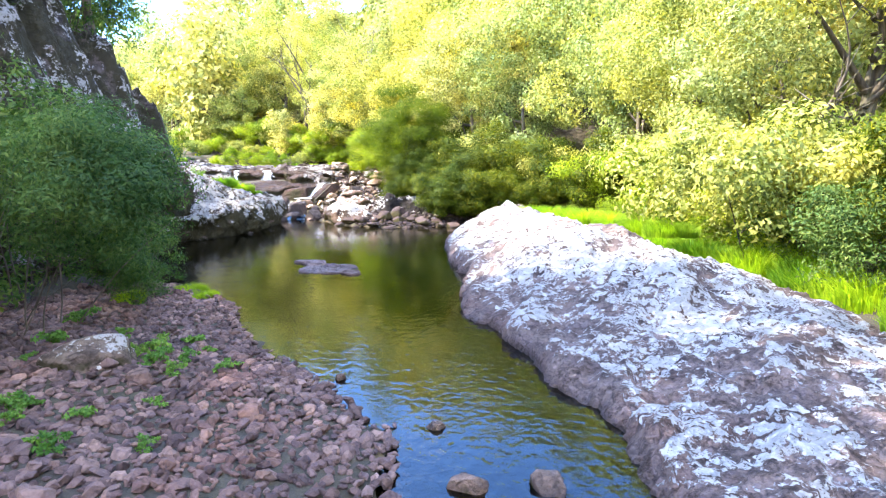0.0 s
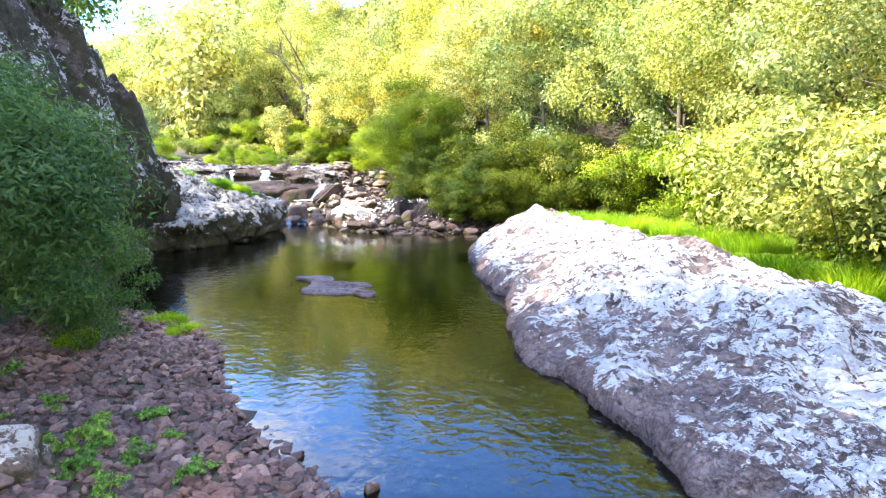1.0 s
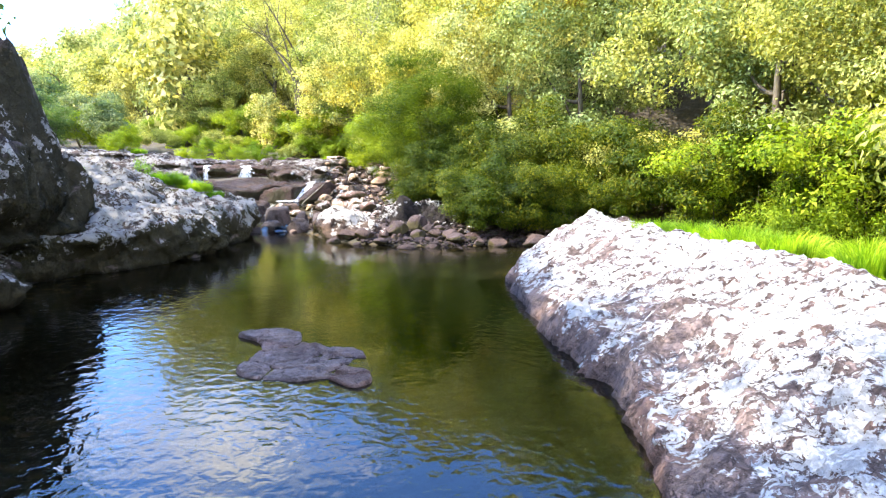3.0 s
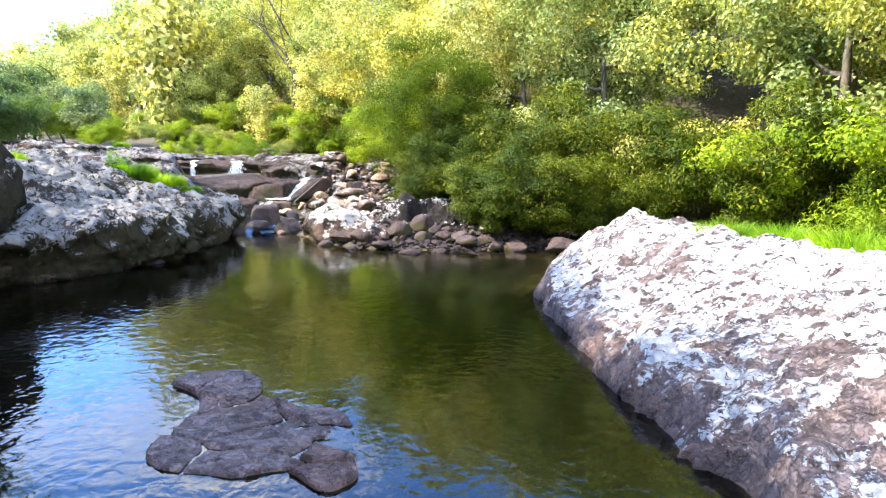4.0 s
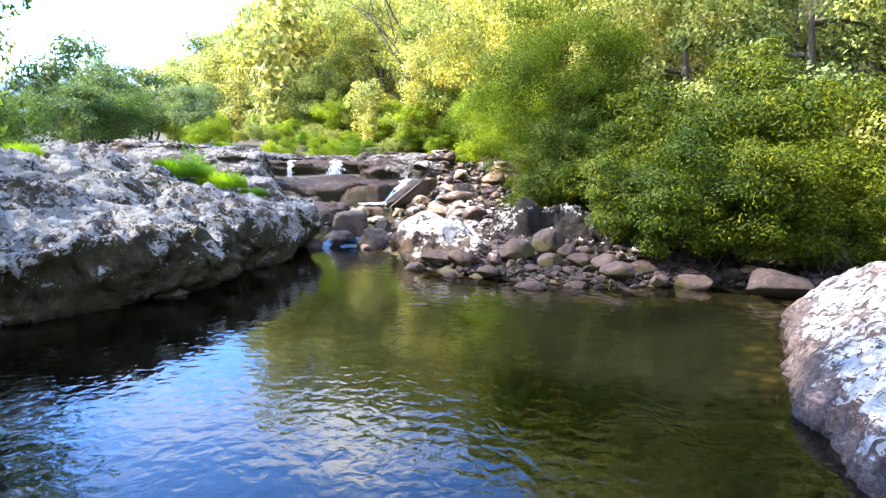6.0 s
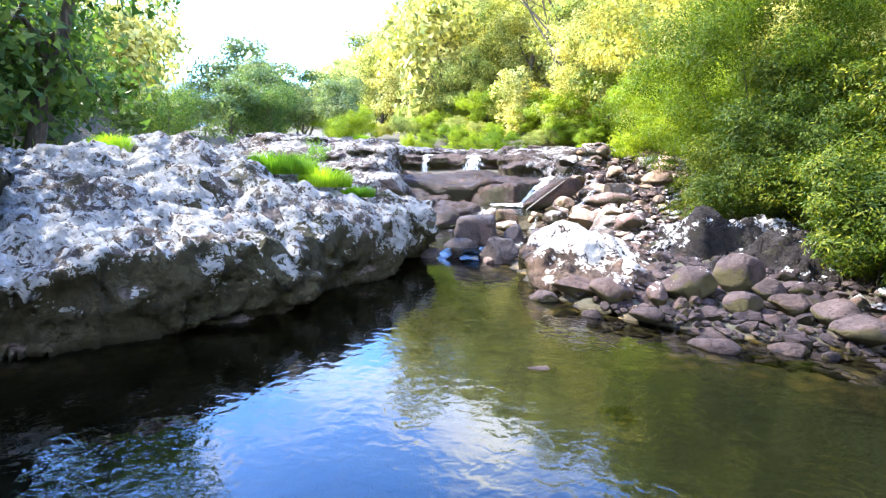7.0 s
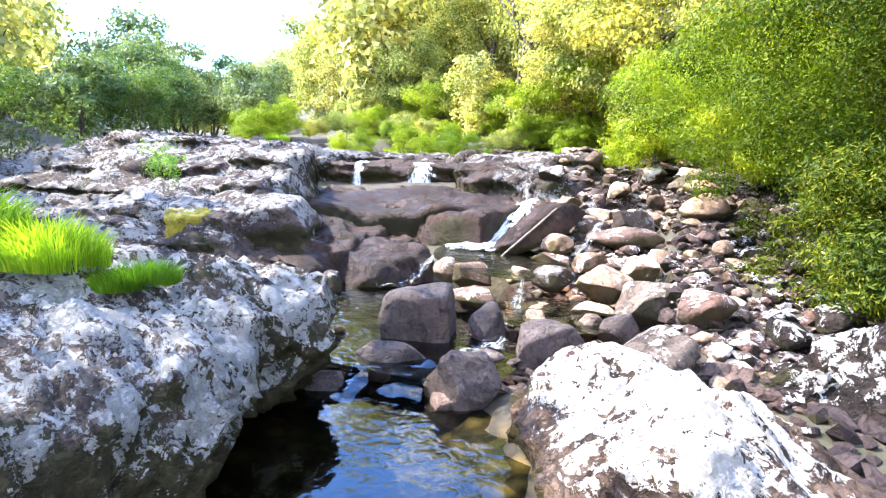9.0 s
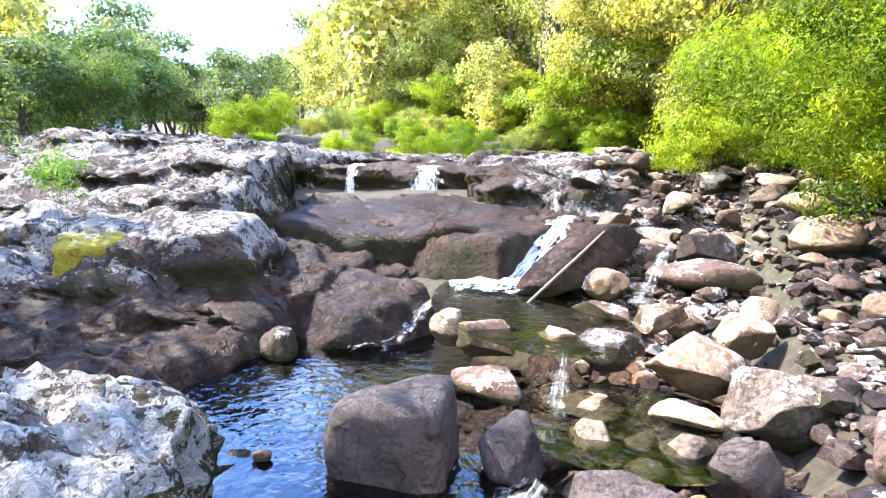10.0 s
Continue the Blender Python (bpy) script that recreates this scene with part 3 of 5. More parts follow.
def left_top(x, y, s):
    high = np.interp(y, [13, 14.5, 16, 18, 19.5, 21, 22], [1.1, 1.4, 1.58, 1.72, 1.72, 1.38, 1.1])
    return 0.70 + (high - 0.70) * np.clip(s / 2.6, 0, 1) ** 0.85


LEDGE_EDGE = [(-7.6, 13.6), (-6.5, 14.9), (-5.85, 16.3), (-5.85, 18), (-6.0, 19.4), (-6.05, 20.5), (-6.4, 21.1), (-7.3, 21.2), (-8.2, 20.8), (-10, 20.2), (-13, 19.0),
                    (-15, 17), (-14, 14), (-11, 12.6), (-9, 12.8)]
ledge = slab("rock_ledge", LEDGE_EDGE,
     left_top, -0.6, LEDGE, "grey lichen-crusted rock ledge overhanging dark water", under=0.55, skirt=0.85, res=0.04, relief=0.13, seed=11, edge=0.14, beds=0.09, strata=0.26)


def ledge_at(x, y):
    x, y = np.array([float(x)]), np.array([float(y)])
    return float(left_top(x, y, np.maximum(inside_distance(x, y, rounded_loop(LEDGE_EDGE, 6))[0], 0))[0]) - 0.03


def cliff_top(x, y, s):
    high = np.interp(y, [4, 7, 10, 13, 15.5], [3.0, 4.2, 5.0, 5.0, 4.2])
    return 1.9 + (high - 1.9) * np.clip(s / 1.1, 0, 1) ** 0.8 + 0.5 * np.clip((s - 1.1) / 3, 0, 1)


slab("cliff", [(-7.4, 6.0), (-6.6, 8.4), (-6.55, 10.2), (-6.7, 11.8), (-6.95, 13.3), (-7.25, 14.4), (-8.4, 15.2), (-11, 14.6), (-14, 11), (-13, 6), (-9, 4.6)],
     cliff_top, -0.6, CLIFF, "dark mossy rock cliff at the edge of the pool", under=0.4, skirt=1.0, res=0.05, relief=0.2, seed=23, edge=0.4, warp=0.35, beds=0.22, strata=0.3)

def islet_top(x, y, s):
    plates = cells(x * 1.9 + 0.2 * fbm(x * 2, y * 2, 2, 35), y * 2.6, 33)
    return 0.025 + 0.045 * plates[2] - 0.06 * smooth(0.07, 0.0, plates[1] - plates[0])


slab("low_rock", [(-3.3, 11.42), (-3.1, 11.66), (-2.85, 11.7), (-2.62, 11.5), (-2.5, 11.25), (-2.3, 11.12), (-2.15, 10.97), (-1.88, 10.88), (-1.82, 10.72), (-2.0, 10.55),
                  (-1.72, 10.35), (-1.64, 10.15), (-1.8, 10.02), (-2.05, 10.22), (-2.35, 10.16), (-2.86, 10.3), (-2.9, 10.6), (-2.92, 10.95), (-3.05, 11.2)],
     islet_top, -0.5, ISLET, "flat cracked purple-grey rock barely out of the water", under=-0.1, skirt=0.4, res=0.018, relief=0.02, seed=31, edge=0.012, warp=0.025, beds=0.03)


def nose_top(x, y, s):
    peak = 0.76 - 0.24 * np.clip((x + 4.0) / 1.5, 0, 1)
    return 0.25 + (peak - 0.25) * np.clip(s / 0.8, 0, 1) ** 0.75


slab("rounded_rock", [(-4.6, 20.55), (-4.3, 19.8), (-3.9, 19.3), (-3.3, 19.2), (-2.65, 19.7), (-2.35, 20.3), (-2.7, 20.9), (-3.4, 21.2), (-4.0, 21.35), (-4.45, 21.1)],
     nose_top, -0.6, NOSE, "pale rounded rock with white lichen crust at the water's edge", under=-0.1, skirt=0.5, res=0.03, relief=0.09, seed=37, edge=0.10, warp=0.14, turn=0.2, beds=0.06, strata=0.16)
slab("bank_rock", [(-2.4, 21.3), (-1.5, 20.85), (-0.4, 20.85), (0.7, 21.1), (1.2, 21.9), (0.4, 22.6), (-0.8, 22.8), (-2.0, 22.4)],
     lambda x, y, s: 0.35 + 0.45 * np.clip(s / 0.6, 0, 1) ** 0.7, 0.0, SHADED_ROCK, "mossy rock with the shade of overhanging bushes in its dark colour", under=0.3, skirt=0.5, res=0.04, relief=0.13, seed=41, edge=0.1, warp=0.4, beds=0.14, strata=0.3)


# ---- the stepped bedrock of the cascade ----
def cascade_height(x, y):
    bend = 0.2 * fbm(x * 0.9, y * 0.9, 4, 61)
    dry = smooth(0.15, -0.35, x + bend - np.interp(y, [22, 23, 24.7, 26, 29.5, 34], [-8.0, -8.3, -9.2, -10.0, -13.2, -15]))
    jog = 0.16 * (cells(x * 1.4, y * 1.4, 63)[2] - 0.5)
    X, Y = x + bend + jog, y + bend + jog
    ramp = bed_ramp(x, y) - 0.05
    right = smooth(-6.7, -5.2, x)
    base = -0.55 * (1 - right) + ramp * right
    base = np.minimum(base, 0.44 + 0.8 * smooth(-5.4, -4.6, x) + 3 * smooth(25.0, 26.0, y))
    apron = -0.3 + (0.62 + 0.55 * smooth(-8.6, -11.5, X) + 0.18 * np.clip(Y - 21.6, 0, 2.5)) * smooth(-7.75, -8.3, X) * smooth(26.0, 25.2, Y)
    front = Y - 24.9 - 0.5 * (X + 8.2)
    mid = -0.3 + (0.85 + 0.25 * smooth(0.2, 1.2, front)) * smooth(-0.1, 0.4, front) * smooth(-6.3, -6.8, X)
    left = (0.75 + 0.42 * np.clip(Y - 22.4, 0, 1.2) + 0.38 * np.clip(Y - 23.6, 0, 2.0) + 0.05 * np.clip(-9.5 - X, 0, 6)) * smooth(21.9, 22.4, Y) * dry * smooth(-9.0, -9.6, X) - 0.05
    shoulder = (1.32 + 0.5 * smooth(-10, -13, X) + 0.04 * (Y - 25)) * smooth(23.8, 25.5, Y) * dry
    upper = (1.02 + 0.5 * smooth(31.2, 31.5, Y) + 0.4 * smooth(32.4, 32.8, Y)) * smooth(27.5, 28.5, Y) * smooth(-4.8, -5.6, X)
    white = (1.25 + 0.85 * smooth(28.2, 31.0, Y)) * smooth(28.4, 29.0, Y) * smooth(-9.1, -8.5, X + 0.45 * (Y - 30)) * smooth(-4.9, -5.8, X)
    z = np.maximum.reduce([base, apron, mid, left, shoulder, upper, white])
    z = z + rock_relief(x, y, 0.08, 71, 0.2) + 0.10 * terraces(x, y, 73, 0.25)
    return z - 0.9 * (1 - in_box(x, y, *CASCADE_BOX, 0.8))


xs, ys = np.arange(CASCADE_BOX[0], CASCADE_BOX[1], 0.06), np.arange(CASCADE_BOX[2], CASCADE_BOX[3], 0.06)
v, quads = sheet(xs, ys, cascade_height)
v[:, 0] += 0.10 * fbm(v[:, 0] * 1.5 + v[:, 2] * 4.5, v[:, 1] * 1.5, 4, 81)
v[:, 1] += 0.10 * fbm(v[:, 0] * 1.5, v[:, 1] * 1.5 + v[:, 2] * 4.5, 4, 83) + 0.06 * np.sign(vnoise(v[:, 2] * 5.5, v[:, 0] * 0.7, 85))
me = mesh_of("bedrock_cascade", v, quads, CASCADE)
me.materials.append(WET_ROCK)
me.materials.append(BAR_STONE)
mid = v[quads].mean(1)
wander = 0.5 * fbm(mid[:, 0] * 1.3, mid[:, 1] * 1.3, 4, 87)
flow = (mid[:, 0] + wander > np.interp(mid[:, 1], [20, 23, 24.7, 26, 29.5, 30.2], [-7.2, -8.1, -9.1, -10.0, -13.2, -14])) & (mid[:, 1] + wander < 30.4) & (mid[:, 0] + wander < np.interp(mid[:, 1], [22, 26, 29], [-5.0, -5.6, -7.6]))
flow |= (mid[:, 2] + 0.2 * wander < 0.62) & (mid[:, 0] < -7)
stony = mid[:, 0] + wander > -5.5
me.polygons.foreach_set("material_index", np.where(stony & (mid[:, 1] < 31), 2, flow).astype(np.int32))
bedrock = new("bedrock_cascade", me)
tagged(bedrock, "stepped dark brown bedrock with pale lichen where a stream falls", "rock", kind="structure")


def surface_at(x, y):
    z = ground_at(x, y)
    x0, x1, y0, y1 = CASCADE_BOX
    if x0 < x < x1 and y0 < y < y1:
        c = float(cascade_height(np.array([x]), np.array([y]))[0])
        inner = float(in_box(np.array([x]), np.array([y]), -16.4, -3.5, 21.2, 36.0, 0.5)[0])
        z = max(c, z - 0.7 * inner)
    return z


BEDROCK = "dark brown bedrock ledge of the cascade"
slab("bedrock_ledge", [(-14.0, 29.4), (-12.6, 29.1), (-11.7, 29.35), (-10.8, 29.75), (-9.7, 30.1), (-8.9, 30.4), (-8.3, 31), (-8.5, 33), (-12, 33.5), (-14.5, 33)],
     lambda x, y, s: 1.70 + 0.05 * np.clip(s / 0.5, 0, 1), 0.9, WET_ROCK, BEDROCK, under=0.15, skirt=0.6, res=0.045, relief=0.06, seed=109, edge=0.04, warp=0.16, turn=0.1, beds=0.08, strata=0.2)
slab("bedrock_block", [(-15.5, 28.9), (-14.2, 28.5), (-13.2, 28.45), (-12.55, 28.8), (-12.25, 29.5), (-12.6, 30.6), (-14, 31.2), (-15.5, 31)],
     lambda x, y, s: 1.92 + 0.16 * np.clip(s / 0.7, 0, 1), 1.0, CASCADE, "dark rock block with white lichen on top beside the falls", under=0.1, skirt=0.7, res=0.05, relief=0.09, seed=117, edge=0.05, warp=0.2, turn=0.4, beds=0.1, strata=0.25)
slab("bedrock_ledge", [(-15, 30.9), (-13.4, 30.8), (-12.2, 31.1), (-11.5, 31.4), (-11.2, 32.2), (-11.8, 33.2), (-15, 33.8)],
     lambda x, y, s: 1.98 + 0.1 * np.clip(s / 0.6, 0, 1), 1.3, CASCADE, "pale lichen-topped ledge above the falls", under=0.3, skirt=0.5, res=0.05, relief=0.07, seed=113, edge=0.05, warp=0.2, turn=0.1, beds=0.08, strata=0.2)

# ---- boulders and cobbles ----
def ball(divisions):
    bm = bmesh.new()
    bmesh.ops.create_icosphere(bm, subdivisions=divisions, radius=1)
    v = np.array([p.co[:] for p in bm.verts])
    f = np.array([[p.index for p in q.verts] for q in bm.faces])
    bm.free()
    return v, f


BALLS = {k: ball(k) for k in (1, 3, 4, 5)}


def stone_shape(divisions, seed, flats=13, rough=0.06):
    """A worn stone: a ball cut back along random planes, with uneven skin."""
    rng = np.random.default_rng(seed)
    v, f = BALLS[divisions]
    v = v.copy()
    for _ in range(flats):
        n = rng.normal(size=3)
        n /= np.linalg.norm(n)
        d = rng.uniform(0.42, 0.78) if seed % 3 else rng.uniform(0.6, 0.9)
        over = np.maximum(v @ n - d, 0)
        v -= np.outer(over * 0.95, n)
    bump = fbm(v[:, 0] * 1.6 + v[:, 2] + seed, v[:, 1] * 1.6 - v[:, 2], 4, seed)
    v *= (1 + rough * bump)[:, None]
    v /= np.abs(v).max(0)
    return v, f


STONES = {}


def stone_mesh(kind, mat, divisions=4):
    key = (kind, mat.name, divisions)
    if key not in STONES:
        STONES[key] = mesh_of("boulder", *stone_shape(divisions, 100 + kind), mat)
    return STONES[key]


def crag(name, centre, half, turn, seed, mat, label, sides=5, tilt=(0.0, 0.0), rough=0.06, bed=5.0, sharp=36, fine=5, group=""):
    """A broken block of bedded rock: flat faces that meet in worn edges, with beds that jut out or stand back."""
    rng = np.random.default_rng(seed)
    d, f = BALLS[fine]
    planes = [((tilt[0], tilt[1], 1.0), 1.0), ((0, 0, -1.0), 1.0)]
    for k in range(sides):
        a = 2 * np.pi * (k + rng.uniform(-0.22, 0.22) * (sides - 3.5) / 1.5) / sides
        planes.append(((np.cos(a), np.sin(a), rng.uniform(-0.12, 0.22)), rng.uniform(0.82, 1.0)))
    for k in range(5):
        n = rng.normal(size=3)
        planes.append(((n[0], n[1], abs(n[2])), np.linalg.norm(n) * rng.uniform(0.98, 1.2)))
    total = 0
    for n, far in planes:
        total = total + np.maximum(d @ np.array(n) / far, 0) ** sharp
    p = d * (total ** (-1.0 / sharp))[:, None] * np.array(half)
    x, y, z = p.T
    level = z * bed + 0.7 * fbm(x * 0.8, y * 0.8, 3, seed + 1)
    step = smooth(0.0, 0.2, level - np.floor(level))
    jut = hashed(np.floor(level), 0 * level, seed) * step + hashed(np.floor(level) - 1, 0 * level, seed) * (1 - step)
    facet = cells((x + y) * 1.3 + 0.3 * fbm(x, z, 2, seed + 5), (x - y) * 0.9 + z * 2.4, seed + 3)
    flank = smooth(0.9, 0.5, np.abs(d[:, 2]))
    push = rough * (1.5 * (jut - 0.5) * flank + 1.2 * (facet[2] - 0.5) - 0.6 * smooth(0.08, 0.0, facet[1] - facet[0]) + 0.7 * fbm(x * 2.2 + z, y * 2.2 - z, 5, seed + 7))
    push = push + 0.8 * rough * terraces(x, y, seed, 0.4) * smooth(0.5, 0.9, d[:, 2])
    ob = new(name, mesh_of(name, p + d * push[:, None], f, mat))
    ob.matrix_world = pose(*centre, 0, 0, turn)
    return tagged(ob, label, "rock", group)


slab("bedrock_ledge", [(-12.6, 29.9), (-11.6, 28.4), (-10.6, 26.9), (-9.6, 26.2), (-8.2, 26.1), (-7.0, 26.4), (-6.1, 26.9), (-5.7, 28.2), (-6.0, 29.6), (-8.2, 30.7), (-10.5, 30.4)],
     lambda x, y, s: 1.02 + 0.05 * np.clip(y - 26.4, 0, 4), 0.0, WET_ROCK, BEDROCK, under=0.05, skirt=0.5, res=0.045, relief=0.07, seed=101, edge=0.05, warp=0.2, turn=0.1, beds=0.09, strata=0.2)
crag("bedrock_ledge", (-8.2, 27.2, 0.08), (1.95, 2.1, 1.08), 10, 204, WET_ROCK, BEDROCK, 4, (0.0, -0.06), 0.10, 4.5)
crag("bedrock_ledge", (-6.95, 26.15, 0.1), (0.9, 1.05, 1.0), -14, 211, WET_ROCK, BEDROCK, 4, (-0.03, -0.05), 0.07)
crag("bedrock_ledge", (-7.75, 24.3, -0.05), (0.85, 0.75, 0.62), 10, 206, WET_ROCK, BEDROCK, 5, (0.0, -0.12), 0.06)
crag("bedrock_block", (-9.5, 23.9, 0.35), (0.82, 0.88, 0.92), 32, 207, CASCADE, "lichen-topped rock block with a dark mossy face", 4, (0.04, -0.12), 0.06)

TAKEN = []


def boulder(x, y, wide, deep, high, turn=0.0, mat=BOULDER, kind=None, label="worn grey-brown boulder in the stream bed", tilt=0.0, lift=None, group="stream boulders", fine=4):
    """A boulder of the given width, depth and height, sunk a little into what it rests on."""
    z = surface_at(x, y) if lift is None else lift
    kind = random.randrange(14) if kind is None else kind
    ob = new("boulder", stone_mesh(kind, mat, fine))
    ob.matrix_world = pose(x, y, z + 0.5 * high - 0.16 * high, tilt, 0.4 * tilt, turn) @ Matrix.Diagonal((wide / 2, deep / 2, high / 2, 1))
    TAKEN.append((x, y, 0.5 * max(wide, deep)))
    return tagged(ob, label, "boulder", group)


BLOCK = "grey blocky boulder standing in the stream"
FLAT = "flat worn rock lying in the water"
WHITE = "white lichen-crusted boulder beside the stream"
TAN = "pale tan boulder, sunlit and dry"
# the stones that dam the plunge pool
crag("boulder", (-5.98, 22.1, 0.12), (0.40, 0.3, 0.50), 12, 231, GREY_BLOCK, BLOCK, 4, (0.05, -0.1), 0.025, 4.0, fine=4, group="stream boulders")
TAKEN.append((-5.98, 22.1, 0.4))
boulder(-5.38, 22.4, 0.42, 0.5, 0.56, 30, GREY_BLOCK, 2, BLOCK, 12, 0.02)
boulder(-4.72, 22.0, 0.82, 0.6, 0.66, -15, GREY_BLOCK, 3, BLOCK, 0, -0.05)
boulder(-5.12, 21.15, 0.66, 0.55, 0.74, 40, GREY_BLOCK, 4, BLOCK, 15, -0.12)
boulder(-5.98, 21.35, 0.86, 0.36, 0.42, 12, GREY_BLOCK, 5, FLAT, 0, -0.06)
boulder(-6.25, 20.85, 0.42, 0.36, 0.34, 0, GREY_BLOCK, 6, FLAT, 0, -0.12)
boulder(-5.2, 20.95, 0.36, 0.3, 0.28, 20, BOULDER, 7, FLAT, 0, -0.1)
# the gravel bar on the far shore
boulder(-2.95, 19.0, 0.56, 0.42, 0.36, -10, BAR_STONE, 8, FLAT)
boulder(-2.5, 19.15, 0.24, 0.44, 0.28, 12, BAR_STONE, 2, FLAT)
boulder(-2.2, 19.45, 0.66, 0.5, 0.44, 8, BAR_STONE, 5, TAN)
boulder(-1.72, 19.9, 0.55, 0.46, 0.5, 0, BAR_STONE, 11, TAN)
boulder(-1.42, 19.75, 0.38, 0.32, 0.3, 30, BAR_STONE, 2, TAN)
boulder(-1.2, 19.5, 0.48, 0.36, 0.28, -15, BAR_STONE, 8, TAN)
boulder(-1.67, 19.27, 0.4, 0.32, 0.28, 0, BAR_STONE, 11, FLAT)
boulder(-2.24, 19.02, 0.2, 0.2, 0.18, 0, BAR_STONE, 5, FLAT)
boulder(-3.07, 18.62, 0.24, 0.18, 0.14, 0, BAR_STONE, 2, FLAT, 0, -0.04)
boulder(-3.42, 19.22, 0.62, 0.34, 0.26, -12, BAR_STONE, 12, FLAT)
boulder(-3.75, 19.05, 0.4, 0.3, 0.2, -10, BAR_STONE, 5, FLAT, 0, -0.05)
boulder(-1.86, 18.2, 0.52, 0.36, 0.24, 5, BAR_STONE, 8, FLAT, 0, -0.1)
boulder(-1.9, 18.62, 0.5, 0.3, 0.18, -20, BAR_STONE, 2, FLAT, 0, -0.09)
boulder(-1.3, 18.45, 0.46, 0.34, 0.2, 15, BAR_STONE, 5, FLAT, 0, -0.09)
boulder(-3.1, 16.9, 0.36, 0.22, 0.14, 25, BAR_STONE, 8, FLAT, 0, -0.1)
boulder(-0.82, 19.35, 0.5, 0.4, 0.34, 0, BAR_STONE, 2, FLAT)
boulder(0.35, 18.9, 0.6, 0.45, 0.4, 0, BAR_STONE, 4, TAN)
boulder(-0.7, 18.9, 0.55, 0.45, 0.36, 0, BAR_STONE, 9, TAN)
boulder(1.3, 18.75, 1.1, 0.8, 0.45, 10, BAR_STONE, 12, FLAT)
boulder(0.15, 2.95, 0.34, 0.3, 0.34, 0, BOULDER, 1, FLAT, 0, -0.16)
boulder(0.72, 2.95, 0.3, 0.34, 0.36, 0, BOULDER, 4, FLAT, 0, -0.16)
boulder(-0.05, 3.75, 0.18, 0.12, 0.12, 0, BOULDER, 5, FLAT, 0, -0.04)
boulder(-1.02, 4.75, 0.13, 0.1, 0.12, 0, BOULDER, 3, FLAT, 0, -0.04)
crag("boulder", (-3.2, 4.4, 0.24), (0.36, 0.27, 0.27), 25, 243, PALE, "angular pale grey rock on the cobble bank", 5, (0.15, -0.2), 0.035, 4.0, fine=4, group="stream boulders")


# ---- plants ----
def leaf_cloud(base, way, up, length, width, rng, plain=False):
    """Folded pointed leaves: base, two sides and a tip each."""
    way = way / np.linalg.norm(way, axis=1, keepdims=True)
    side = np.cross(way, up)
    side /= np.linalg.norm(side, axis=1, keepdims=True) + 1e-9
    nor = np.cross(side, way)
    ln, wd = length[:, None], width[:, None]
    if plain:
        v = np.stack([base + side * wd, base + way * ln - nor * ln * 0.1, base - side * wd + way * ln * 0.3], 1).reshape(-1, 3)
        return v, np.arange(len(base))[:, None] * 3 + [0, 1, 2]
    mid = base + way * ln * 0.45 + nor * wd * 0.25
    tip = base + way * ln - nor * ln * 0.12
    v = np.stack([base, mid + side * wd - nor * wd * 0.3, tip, mid - side * wd - nor * wd * 0.3], 1).reshape(-1, 3)
    k = np.arange(len(base))[:, None] * 4
    return v, np.concatenate([k + [0, 1, 2], k + [0, 2, 3]])


def tube(points, radii, sides=6):
    p = np.asarray(points, float)
    d = np.gradient(p, axis=0)
    d /= np.linalg.norm(d, axis=1, keepdims=True) + 1e-9
    a = np.cross(d, (0.3, 0.9, 0.1))
    a /= np.linalg.norm(a, axis=1, keepdims=True) + 1e-9
    b = np.cross(d, a)
    ang = np.linspace(0, 2 * np.pi, sides, endpoint=False)
    v = p[:, None] + np.asarray(radii)[:, None, None] * (a[:, None] * np.cos(ang)[None, :, None] + b[:, None] * np.sin(ang)[None, :, None])
    n = len(p)
    k = np.arange(n * sides).reshape(n, sides)
    nx = np.roll(k, -1, 1)
    return v.reshape(-1, 3), np.stack([k[:-1], nx[:-1], nx[1:], k[1:]], -1).reshape(-1, 4)


def joined(pieces):
    vs, fs, n = [], [], 0
    for v, f in pieces:
        vs.append(v)
        fs.append(f + n)
        n += len(v)
    return np.concatenate(vs), np.concatenate(fs)


